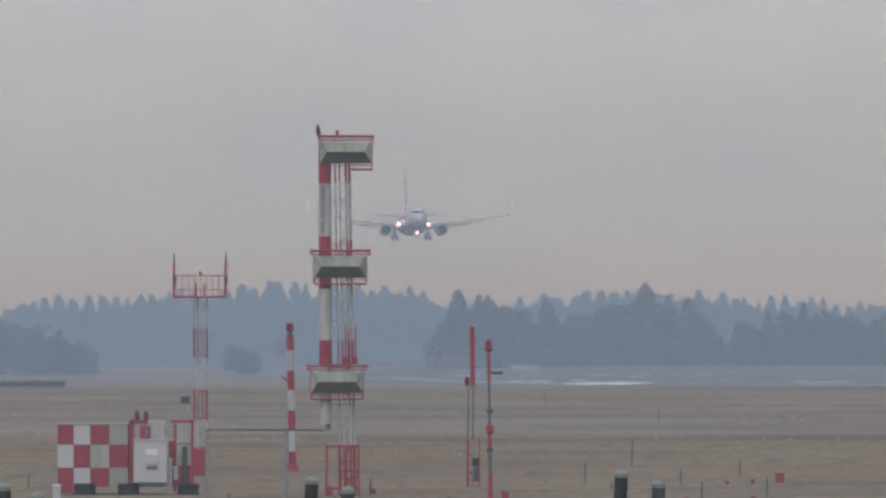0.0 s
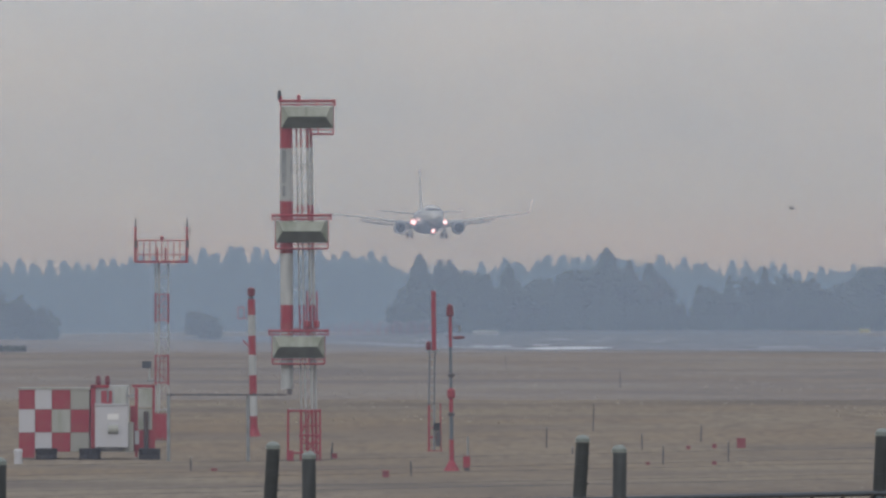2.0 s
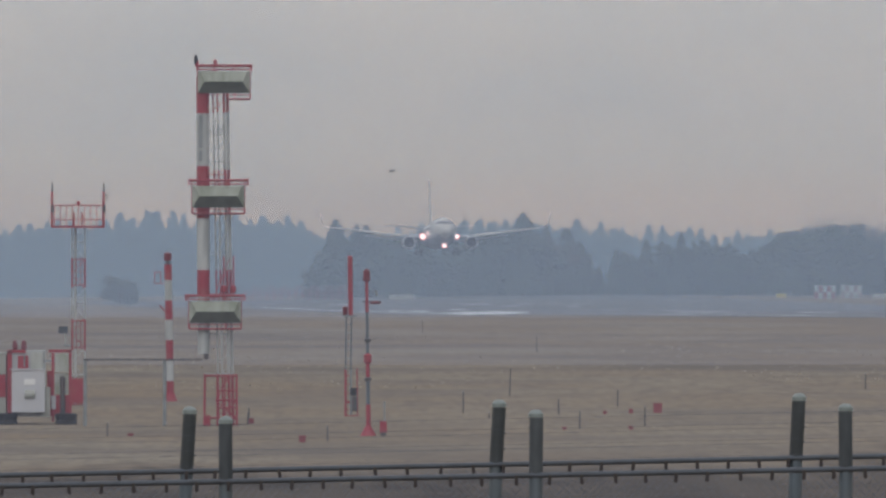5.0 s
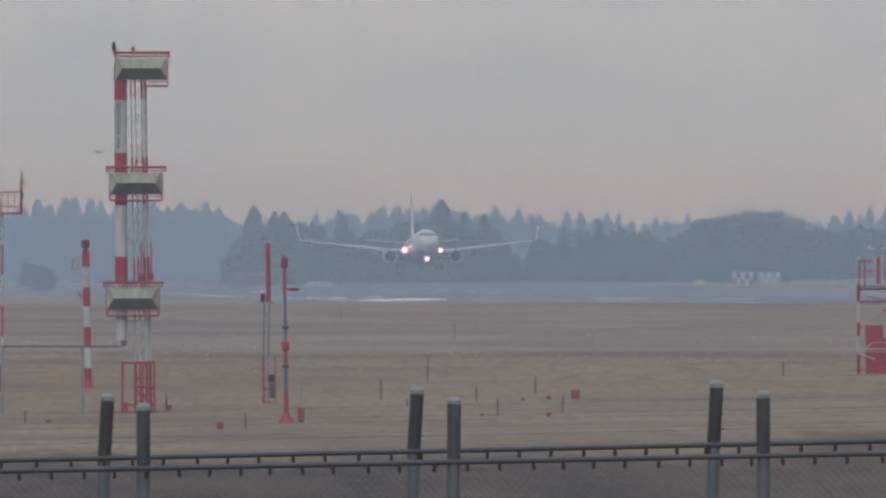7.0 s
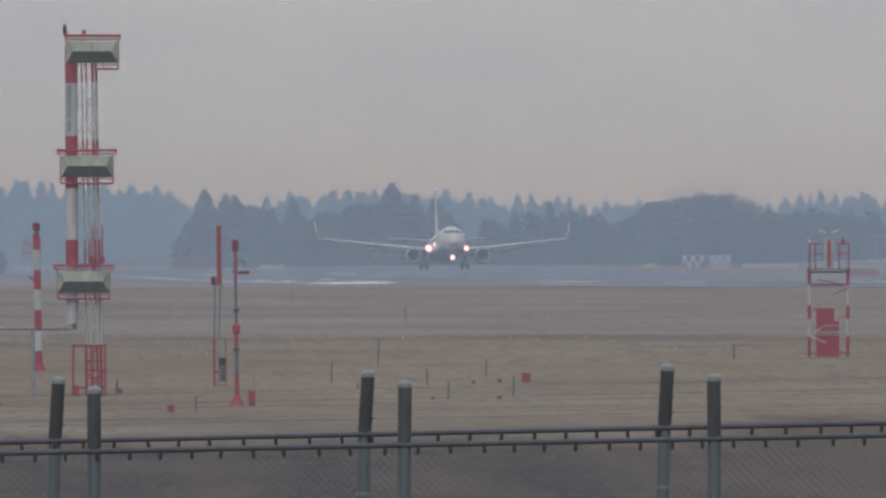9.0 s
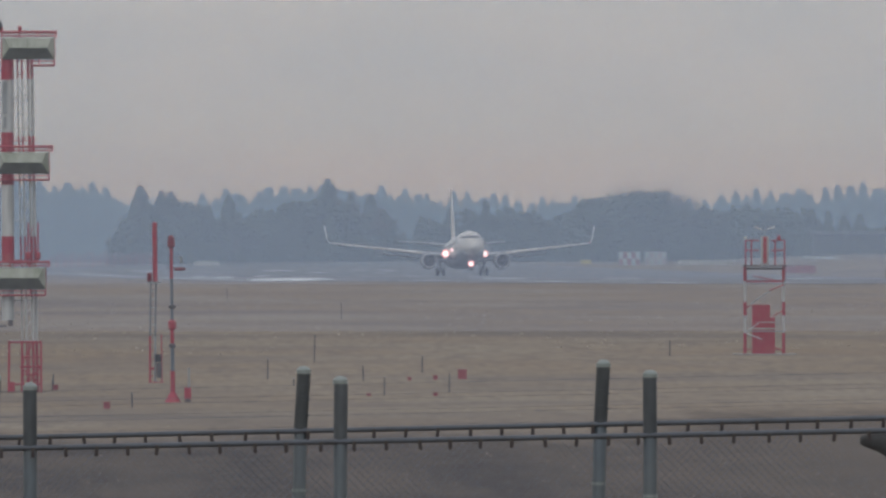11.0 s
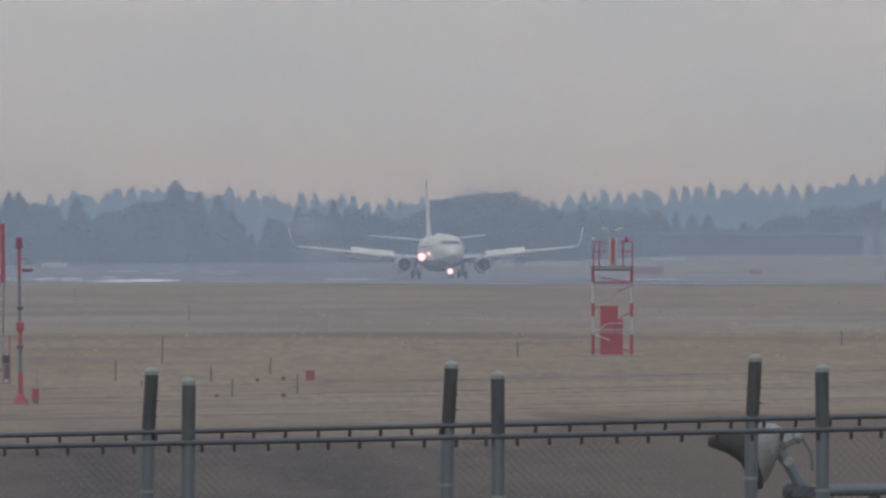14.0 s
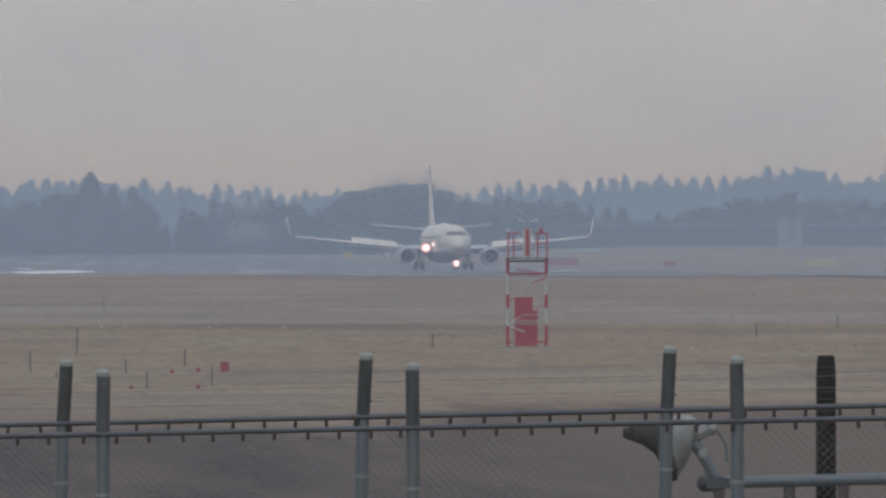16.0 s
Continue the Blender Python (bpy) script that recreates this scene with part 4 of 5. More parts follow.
def fence(name, y, rail_z, rise, posts, post_top, lean, dark_above, label):
    """posts: places along the fence. The fence climbs by rise per metre to the right."""
    t = thing(name, label, "fence", pose(0, y, 0), "boundary fence")
    base = ground_z(y)
    x0, x1 = -4.6, 7.8
    at = lambda x: rail_z + rise * x
    part("top_rail", T((x0, 0, at(x0)), (x1, 0, at(x1)), 0.018, n=10), RAILPIPE, t)
    part("middle_rail", T((x0, 0, at(x0) - 0.72), (x1, 0, at(x1) - 0.72), 0.015, n=10), RAILPIPE, t)
    clip = B(-0.011, 0.011, -0.022, 0.022, -0.062, 0.0).mesh("clip", RUST)
    x, k = x0 + 0.1, 0
    while x < x1:
        part("clip", clip, None, t, at=pose(x, 0, at(x), 0, random.uniform(-8, 8), 0))
        x += 0.208 * random.uniform(0.9, 1.1)
    for px in posts:
        top = at(px) + post_top
        o = part("post", T((px - lean, 0.03, at(px) - 0.02), (px + random.uniform(-0.006, 0.006), 0.03, top), 0.0445, n=14), dark_above, t, "weathered dark upper post")
        part("post_cap", Geo(True).lathe([(top, 0.047), (top + 0.025, 0.047), (top + 0.045, 0.03), (top + 0.05, 0.01)], centre=(px, 0.03, 0), n=14), CAP, o)
        part("post_foot", T((px - lean * 3, 0.03, base - 0.2), (px - lean, 0.03, at(px) - 0.02), 0.0435, n=14), POSTPIPE, o, "blue-grey galvanised lower post")
        part("collar", T((px - lean * 1.4, 0.03, at(px) - 0.40), (px - lean * 1.4, 0.03, at(px) - 0.38), 0.048, n=14), CAP, o)
        for dz in (0.10, 0.20, 0.30):
            if dz < post_top - 0.05:
                part("wire_tie", T((px, 0.03, at(px) + dz), (px, 0.03, at(px) + dz + 0.008), 0.0455, n=12), POSTMID, o)
    for dz in (0.10, 0.20, 0.30):
        if dz < post_top - 0.05:
            part("barbed_wire", T((x0, 0, at(x0) + dz), (x1, 0, at(x1) + dz), 0.0010, n=5), RAILPIPE, t)
    mesh = Geo()
    n = int((x1 - x0) / 0.056)
    height = 0.95
    for i in range(-17, n):
        for s in (1, -1):
            a = x0 + i * 0.056 + (0 if s == 1 else height)
            b = a + s * height
            lo, hi = at(a) - 0.03 - height, at(b) - 0.03
            mesh.tube((a, 0.004 * s, lo), (b, 0.004 * s, hi), 0.0007, n=3)
    tagged(part("chain_link", mesh, POSTPIPE, t), kind="stuff")
    return t


fence("boundary_fence", 89.0, 4.662, 0.0215, [-2.88, -0.862, 1.17, 3.14, 5.14, 7.15], 0.375, 0.022, POSTDARK, "grey steel fence with weathered dark posts and chain link")
fence("boundary_fence", 87.0, 4.620, 0.0200, [-2.60, -0.611, 1.379, 3.369, 5.457, 7.45], 0.37, 0.0, POSTMID, "grey steel fence with capped posts and chain link")

# the cloth-wrapped lamp head, its arm, the beam and the thick post behind the fence
LAMPWHITE = material("scuffed_lamp_white", (0.25, 0.275, 0.295), 0.5, scale=9, dirt=(0.10, 0.105, 0.12), dirt_amount=0.9)
lamp = thing("wrapped_floodlight", "white floodlight half wrapped in dark cloth on a jointed arm", "floodlight", pose(5.36, 92, 0))
wrap = [(-0.37, 4.575, 0.012, 0.03), (-0.33, 4.575, 0.03, 0.045), (-0.24, 4.565, 0.05, 0.07), (-0.15, 4.53, 0.07, 0.10), (-0.09, 4.47, 0.07, 0.155), (-0.04, 4.43, 0.06, 0.185), (0.0, 4.42, 0.045, 0.17)]
part("cloth_wrap", Geo(True).loft([[(x, ry * math.cos(a) * 1.3, z + rz * math.sin(a)) for a in [k * math.pi / 7 for k in range(14)]] for x, z, ry, rz in wrap]), BLACK, lamp, "dark cloth wrap")
bowl = [(4.27, 0.015, -0.02), (4.32, 0.045, -0.01), (4.40, 0.075, 0.0), (4.50, 0.10, 0.02), (4.58, 0.115, 0.035), (4.66, 0.10, 0.04), (4.70, 0.05, 0.04)]
part("lamp_bowl", Geo(True).loft([[(dx + r * math.cos(a), r * math.sin(a), z) for a in [k * math.pi / 8 for k in range(16)]] for z, r, dx in bowl]), LAMPWHITE, lamp, "white lamp bowl")
arm = part("upper_arm", Geo(True).tube((0.05, 0, 4.50), (0.12, 0, 4.56), 0.044).tube((0.12, 0, 4.56), (0.21, 0, 4.605), 0.046, 0.042).tube((0.21, 0, 4.605), (0.26, 0, 4.60), 0.04), LAMPWHITE, lamp)
part("lower_arm", Geo(True).tube((0.09, 0, 4.54), (0.16, 0, 4.45), 0.042).tube((0.16, 0, 4.45), (0.26, 0, 4.27), 0.038), POSTPIPE, arm)
part("elbow", Geo(True).lathe([(-0.04, 0.03), (-0.02, 0.04), (0.02, 0.04), (0.04, 0.03)], axis="y", centre=(0.17, 0, 4.44), n=12), LAMPWHITE, arm)
part("wire_hoop", Geo(True).tube((0.27, 0, 4.60), (0.33, 0, 4.50), 0.01).tube((0.33, 0, 4.50), (0.34, 0, 4.38), 0.01), POSTPIPE, arm)
part("mount", B(0.20, 0.36, -0.05, 0.05, 4.20, 4.27), RAILPIPE, lamp)
part("prop", T((0.28, 0, 4.22), (0.42, 0, 2.5), 0.04), DARKSTEEL, lamp)
beam = thing("guard_beam", "grey steel guard beam on short posts behind the fence", "guard rail", pose(0, 92.1, 0))
part("beam", Geo(True).tube((5.58, 0, 4.235), (8.4, 0, 4.30), 0.042, n=12), POSTPIPE, beam)
part("beam_end", Geo(True).lathe([(5.50, 0.03), (5.53, 0.06), (5.66, 0.06), (5.70, 0.045)], axis="x", centre=(0, 0, 4.235), n=12), RAILPIPE, beam)
for x in (6.13, 6.50, 7.4, 8.2):
    part("beam_post", T((x, 0.02, 2.5), (x, 0.02, 4.24), 0.04), DARKSTEEL, beam)
stump = thing("thick_post", "thick black square timber post with flat top", "post", pose(6.40, 92.4, 0))
g = Geo()
for z, h in ((2.5, 0.072), (4.98, 0.064), (5.08, 0.058), (5.10, 0.05)):
    g.v += [(a * h, b * h, z) for a, b in ((-1, -0.8), (-0.8, -1), (0.8, -1), (1, -0.8), (1, 0.8), (0.8, 1), (-0.8, 1), (-1, 0.8))]
g.f = [(8 * j + i, 8 * j + (i + 1) % 8, 8 * j + 8 + (i + 1) % 8, 8 * j + 8 + i) for j in range(3) for i in range(8)] + [tuple(range(24, 32)), tuple(range(7, -1, -1))]
part("post_body", g, TIMBER, stump)
for z in (4.72, 4.80, 4.88, 4.96, 5.02):
    part("wire_wrap", T((-0.075, -0.075, z), (0.075, -0.075, z + 0.003), 0.0016, n=5), POSTPIPE, stump)

# ---- small things on the turf ----
def stake(x, y, h, r=0.027):
    t = thing("marker_stake", "thin dark weathered stake standing in the grass", "stake", pose(x, y, ground_z(y), random.uniform(-2, 2), random.uniform(-2, 2), 0), "stakes in the grass")
    part("shaft", T((0, 0, -0.1), (0, 0, h), r, r * 0.9), DARKSTEEL, t)
    part("collar", T((0, 0, h * 0.55), (0, 0, h * 0.62), r * 1.35), DARKSTEEL, t)
    part("tip", Geo(True).lathe([(h, r * 0.9), (h + 0.03, r * 0.3)], n=8), GALV, t)


for x, y, h in ((5.56, 530, 0.88), (8.04, 578, 1.25), (9.23, 526, 0.66), (11.99, 548, 0.73), (9.31, 488, 0.72), (11.87, 497, 0.77), (24.1, 600, 0.75), (-2.72, 511, 0.55), (0.23, 456, 0.55), (6.4, 516, 0.3), (47.9, 683, 0.66), (41.3, 644, 0.7), (-15.9, 520, 0.6), (-7.4, 470, 0.5), (-2.7, 502, 0.5), (12.1, 760, 0.9), (6.6, 880, 0.8), (-30, 640, 0.6)):
    stake(x, y, h)


def ground_box(x, y, w, h, tall=False):
    t = thing("ground_box", "small red painted junction box on the grass", "junction box", pose(x, y, ground_z(y)), "junction boxes")
    part("box_body", B(-w / 2, w / 2, -w * 0.4, w * 0.4, 0.02, h), FADED, t)
    part("box_lid", B(-w / 2 - 0.015, w / 2 + 0.015, -w * 0.4 - 0.015, w * 0.4 + 0.015, h, h + 0.03), FADED, t)
    part("box_foot", B(-w * 0.4, w * 0.4, -w * 0.3, w * 0.3, -0.1, 0.02), CONCRETE, t)


for x, y, w, h in ((-0.62, 453, 0.22, 0.26), (13.19, 531, 0.34, 0.42), (12.12, 530, 0.16, 0.2), (11.06, 528, 0.14, 0.16), (11.16, 488, 0.16, 0.16), (8.76, 488, 0.14, 0.13), (-2.6, 505, 0.2, 0.22), (-6.6, 470, 0.2, 0.12)):
    ground_box(x, y, w, h)

# ---- tufts of dry grass ----
STRAW = material("dry_grass_blades", (0.46, 0.40, 0.32), 1.0, scale=0.4, dirt=(0.26, 0.21, 0.15), dirt_amount=0.8, bump=0, fine=6.0, vary=0.3, island=True)
g, tuft = Geo(), random.Random(31)
for i in range(4000):
    y = 300 + 560 * tuft.random() ** 1.4
    x = (tuft.uniform(-0.036, 0.078)) * y
    if noise.noise((x * 0.12, y * 0.03, 5.0)) < -0.05:
        continue
    z, h = ground_z(y) - 0.01, tuft.uniform(0.03, 0.10)
    for b in range(3):
        a, w = tuft.random() * 6.283, tuft.uniform(0.03, 0.09)
        k = len(g.v)
        dx, dy = math.cos(a) * w, math.sin(a) * w
        g.v += [(x - dx, y - dy, z), (x + dx, y + dy, z), (x + dx * 0.4 + tuft.uniform(-0.06, 0.06), y + dy, z + h)]
        g.f.append((k, k + 1, k + 2))
tagged(new("grass_tufts", g.mesh("grass_tufts", STRAW)), "scattered low tufts of dry straw-coloured grass", "grass", kind="stuff")

# ---- far things beyond the runway ----
PALE_RED = material("pale_red_panel", (0.30, 0.22, 0.22), 0.7, dirt=(0.3, 0.24, 0.22), dirt_amount=0.6)


def chequer_hut(x, y, w, h, label, paint=FADED):
    t = thing("chequered_hut", label, "hut", pose(x, y, ground_z(y)), "far huts")
    part("hut_body", B(-w / 2, w / 2, 0.02, 2.2, 0, h), GREYPANEL, t)
    for r in range(2):
        for c in range(5):
            part("panel", B(-w / 2 + c * w / 5, -w / 2 + (c + 1) * w / 5 - 0.02, -0.03, 0.0, r * h / 2 + 0.02, (r + 1) * h / 2), paint if (r + c) % 2 == 0 else GREYPANEL, t)
    part("hut_roof", B(-w / 2 - 0.1, w / 2 + 0.1, -0.1, 2.3, h, h + 0.1), GREYPANEL, t)


chequer_hut(93.3, 2510, 3.9, 2.4, "far equipment hut in red and white chequers")
chequer_hut(99.4, 2540, 4.0, 2.3, "pale far equipment hut with faded chequers", PALE_RED)


def sign_board(x, y, w, h, mat, label):
    t = thing("sign_board", label, "sign", pose(x, y, ground_z(y, x)), "airfield boards")
    part("board", B(-w / 2, w / 2, -0.06, 0.06, 0.35, 0.35 + h), mat, t)
    part("board_edge", B(-w / 2 - 0.04, w / 2 + 0.04, -0.03, 0.09, 0.35 + h, 0.40 + h), GALV, t)
    for s in (-1, 1):
        part("board_leg", B(s * w * 0.4 - 0.05, s * w * 0.4 + 0.05, -0.04, 0.04, -0.1, 0.35), DARKSTEEL, t)


for x, y, w, h, mat, label in ((106, 2130, 5.0, 1.2, FADED, "wide plain red board on short legs"), (123, 2130, 2.0, 0.7, FADED, "small plain red board on short legs"), (84.2, 2480, 1.8, 0.7, YELLOW, "small yellow airfield sign"), (148, 2150, 5.2, 0.7, YELLOW, "long pale yellow airfield sign"), (14.6, 2440, 4.6, 0.8, GREYPANEL, "low white board beyond the runway"), (104.5, 2440, 10.0, 0.8, GREYPANEL, "long low white barrier beyond the runway"), (128, 2500, 6.5, 0.4, GREYPANEL, "low white barrier by the shed")):
    sign_board(x, y, w, h, mat, label)


def light_gantry(x, y, h):
    t = thing("approach_light_frame", "thin red approach light frame before the woods", "light frame", pose(x, y, ground_z(y, x)), "approach lights")
    for s in (-1, 1):
        part("upright", T((s * 0.5, 0, 0), (s * 0.4, 0, h), 0.08), RED, t)
    for z in (h * 0.5, h):
        part("bar", T((-0.7, 0, z), (0.7, 0, z), 0.05), RED, t)
    for dx in (-0.6, 0, 0.6):
        part("lamp_head", Geo(True).lathe([(h, 0.06), (h + 0.06, 0.12), (h + 0.2, 0.1)], centre=(dx, 0, 0), n=8), WHITE, t)


for i in range(15):
    light_gantry(-13.5 + i * 1.35, 2540 + (i % 3) * 4, 2.1 + 0.5 * (i % 2))
SHEDWALL = material("shed_cladding", (0.045, 0.051, 0.047), 0.8, scale=0.5, dirt=(0.07, 0.065, 0.06), dirt_amount=0.6, fine=4.0)
SHEDFACE = material("shed_facade", (0.17, 0.165, 0.15), 0.8, scale=0.8, dirt=(0.11, 0.105, 0.1), dirt_amount=0.6, fine=4.0)
DARKBAY = material("shed_bay", (0.12, 0.12, 0.115), 0.8, scale=0.8, dirt=(0.08, 0.08, 0.08), dirt_amount=0.6)
SHEDROOF = material("shed_roofing", (0.038, 0.042, 0.044), 0.95, scale=0.5, dirt=(0.06, 0.055, 0.05), dirt_amount=0.6, fine=4.0)
shed = thing("airfield_shed", "long low grey-brown shed with a pale end facade", "building", pose(134, 2640, ground_z(2640, 160)) @ Matrix.Diagonal((1, 1, 0.73, 1)))
part("shed_wall", B(0, 66, 0, 9, 0, 5.2), SHEDWALL, shed)
part("shed_roof", Geo().loft([[(-0.5, -0.8, 5.2), (66.5, -0.8, 5.2), (66.5, -0.8, 5.4), (-0.5, -0.8, 5.4)], [(-0.5, 4.5, 5.9), (66.5, 4.5, 5.9), (66.5, 4.5, 6.1), (-0.5, 4.5, 6.1)], [(-0.5, 9.8, 5.2), (66.5, 9.8, 5.2), (66.5, 9.8, 5.4), (-0.5, 9.8, 5.4)]]), SHEDROOF, shed)
part("facade", B(39.5, 44.2, -0.95, -0.02, 0, 7.4), SHEDFACE, shed, "pale facade with tall bays")
for i in range(3):
    part("bay_door", B(39.9 + i * 1.45, 41.1 + i * 1.45, -1.0, -0.95, 0, 6.6), DARKBAY if i == 1 else SHEDFACE, shed)
for i in range(12):
    part("pillar", B(1 + i * 3.2, 1.25 + i * 3.2, -0.2, -0.02, 0, 5.2), SHEDROOF, shed)
for i in range(6):
    part("pillar", B(47 + i * 3.2, 47.25 + i * 3.2, -0.2, -0.02, 0, 5.2), SHEDROOF, shed)
berm = thing("low_hedge", "low dark clipped hedge on the grass", "hedge", pose(-47, 1480, ground_z(1480) - 0.05))
g = Geo()
for i in range(160):
    x, y, z = rng.uniform(-9, 5.5), rng.uniform(-0.6, 0.6), rng.uniform(0.1, 0.55)
    g.tube((x - 0.3, y, z - 0.2), (x + 0.3, y, z + 0.15), 0.28, 0.2, 5)
part("foliage", g, LEAF_B, berm)


# ---- birds ----
def bird(name, label, m, perched):
    t = thing(name, label, "bird", m)
    if perched:
        body = Geo(True).lathe([(0.0, 0.03), (0.06, 0.075), (0.18, 0.085), (0.27, 0.06), (0.31, 0.05), (0.36, 0.045), (0.39, 0.015)], n=12)
        part("body", body, FEATHER, t)
        part("tail", Geo().loft([[(0.03, 0, 0.05), (0.05, 0.02, 0.05), (0.05, -0.02, 0.05)], [(0.07, 0, -0.14), (0.1, 0.03, -0.14), (0.1, -0.03, -0.14)]]), FEATHER, t)
        part("bill", T((-0.03, -0.02, 0.35), (-0.11, -0.03, 0.34), 0.015, 0.004), DARKSTEEL, t)
    else:
        part("body", Geo(True).lathe([(-0.25, 0.01), (-0.18, 0.05), (0.0, 0.075), (0.15, 0.05), (0.3, 0.03)], axis="x", n=10), FEATHER, t)
        for s in (-1, 1):
            g = Geo()
            g.v = [(-0.10, 0.03 * s, 0.02), (0.12, 0.03 * s, 0.02), (0.10, 0.28 * s, 0.10), (-0.06, 0.28 * s, 0.11), (0.12, 0.48 * s, 0.04)] + [(-0.10, 0.03 * s, 0.005), (0.12, 0.03 * s, 0.005), (0.10, 0.28 * s, 0.09), (-0.06, 0.28 * s, 0.10), (0.12, 0.48 * s, 0.03)]
            g.f = [(0, 1, 2, 3), (3, 2, 4), (8, 7, 6, 5), (9, 7, 8), (0, 5, 6, 1), (0, 3, 8, 5), (1, 6, 7, 2), (3, 4, 9, 8), (2, 7, 9, 4)]
            part("wing", g, FEATHER, t)
    return t


bird("perched_crow", "black crow perched on the tower's top rail", pose(-4.60, 499.55, 13.35), True)
flyer = bird("flying_crow", "black crow in level flight over the airfield", pose(0, 1000, 13, 0, 0, 20), False)

# ---- the airliner ----
def airliner():
    t = thing("airliner", "white twin-jet airliner coming in to land with its lights on", "aircraft", pose(0, 0, 0))
    hull = [(-19.55, 0.03, 0.03, 2.95), (-19.3, 0.42, 0.40, 2.97), (-18.7, 0.80, 0.78, 3.04), (-17.6, 1.22, 1.25, 3.16), (-16.3, 1.55, 1.62, 3.29), (-14.8, 1.78, 1.88, 3.35), (-13.0, 1.88, 2.0, 3.37),
            (8.0, 1.88, 2.0, 3.37), (11.0, 1.75, 1.82, 3.52), (14.0, 1.35, 1.40, 3.88), (17.0, 0.80, 0.85, 4.28), (19.0, 0.40, 0.45, 4.55), (19.95, 0.15, 0.2, 4.65)]
    body = part("fuselage", Geo(True).lathe(hull, axis="y", n=36), HULL, t)
    belly = [(y, a * 0.985, b * 0.5, l - b * 0.515) for y, a, b, l in hull[3:10]]
    part("belly", Geo(True).lathe(belly, axis="y", n=30), BELLY, body, "grey painted belly")
    part("wing_fairing", Geo(True).lathe([(-6.5, 0.3, 0.2, 1.75), (-4.5, 1.75, 0.75, 1.75), (0, 2.0, 0.85, 1.75), (3.5, 1.6, 0.7, 1.85), (5.5, 0.3, 0.2, 2.0)], axis="y", n=28), BELLY, body)
    # windscreen panes: a level band laid on the slope of the nose
    def skin(x, z, lift):
        for (ya, ra, sa, la), (yb, rb, sb, lb) in zip(hull, hull[1:]):
            for i in range(20):
                k = i / 20
                r, v, c = ra + (rb - ra) * k, sa + (sb - sa) * k, la + (lb - la) * k
                if (x / r) ** 2 + ((z - c) / v) ** 2 <= 1:
                    return (x, ya + (yb - ya) * k - lift, z)

    for x0, x1, z0, z1 in ((0.03, 0.52, 4.18, 4.60), (0.56, 1.00, 4.17, 4.60), (1.03, 1.26, 4.16, 4.50)):
        for s in (-1, 1):
            g = Geo()
            for lift in (0.17, -0.15):
                g.v += [skin(x0 * s, z0, lift), skin(x1 * s, z0, lift), skin(x1 * s, z1 - 0.05 * (x1 > 0.9), lift), skin(x0 * s, z1, lift)]
            g.f = [(0, 1, 2, 3), (7, 6, 5, 4), (0, 4, 5, 1), (1, 5, 6, 2), (2, 6, 7, 3), (3, 7, 4, 0)]
            part("windscreen_pane", g, DARKGLASS, body)
    window = B(-0.006, 0.006, -0.12, 0.12, -0.17, 0.17).mesh("cabin_window", DARKGLASS)
    for s in (-1, 1):
        for i in range(44):
            y = -12.6 + i * 0.508
            part("cabin_window", window, None, body, at=pose(1.86 * s, y, 3.87, 0, -15 * s, 0))
        part("door", B(1.80 * s - 0.02, 1.80 * s + 0.02, -14.7, -13.85, 2.6, 4.4), WINGGREY, body)
    part("dome_fairing", Geo(True).lathe([(-2.5, 0.1, 0.05, 5.35), (-1.2, 0.55, 0.22, 5.35), (0.6, 0.5, 0.2, 5.35), (2.0, 0.08, 0.04, 5.35)], axis="y", n=14), HULL, body)

    def foil(root, tip, chord0, chord1, thick0, thick1):
        """A tapered wing panel between two leading-edge points."""
        g, rings = Geo(True), []
        for (x, y, z), c, h in ((root, chord0, thick0), (tip, chord1, thick1)):
            prof = ((0, 0), (0.04, 0.45), (0.15, 0.85), (0.35, 1.0), (0.65, 0.65), (1.0, 0.03), (0.65, -0.35), (0.3, -0.6), (0.08, -0.45))
            rings.append([(x, y + a * c, z + b * h * 0.5) for a, b in prof])
        return g.loft(rings)

    for s in (-1, 1):
        wing = part("wing", foil((1.5 * s, -6.0, 2.40), (5.6 * s, -3.7, 2.88), 7.6, 4.9, 0.95, 0.6), WINGGREY, t)
        part("outer_wing", foil((5.6 * s, -3.7, 2.88), (17.0 * s, 2.35, 4.40), 4.9, 1.65, 0.6, 0.22), HULL, wing)
        part("leading_edge", T((5.6 * s, -3.72, 2.88), (16.9 * s, 2.28, 4.39), 0.14, 0.07), HULL, wing)
        lip = [(17.0, 2.35, 4.40, 1.65), (17.35, 2.75, 4.57, 1.4), (17.62, 3.2, 5.05, 1.2), (17.9, 4.2, 6.75, 0.55)]
        g, rings = Geo(True), []
        for x, y, z, c in lip:
            rings.append([(x * s - 0.05, y, z), (x * s - 0.06, y + c * 0.5, z + 0.04), (x * s - 0.05, y + c, z), (x * s + 0.06, y + c * 0.5, z - 0.04)])
        winglet = part("winglet", g.loft(rings), HULL, wing, "upturned white winglet")
        part("wingtip_lamp", Geo(True).lathe([(-0.1, 0.02), (0, 0.12), (0.15, 0.1), (0.3, 0.02)], axis="y", centre=(17.15 * s, 2.4, 4.47), n=10), RED if s > 0 else GALV, winglet)
        # drooped flaps behind the wing and slats before it
        part("inner_flap", foil((2.0 * s, 1.0, 2.2), (5.4 * s, 0.9, 2.55), 1.9, 1.6, 0.5, 0.4), WINGGREY, wing, at=pose(0, 0, -0.15))
        part("outer_flap", foil((5.8 * s, 0.85, 2.68), (11.1 * s, 2.3, 3.36), 1.5, 1.05, 0.4, 0.3), WINGGREY, wing, at=pose(0, 0, -0.28))
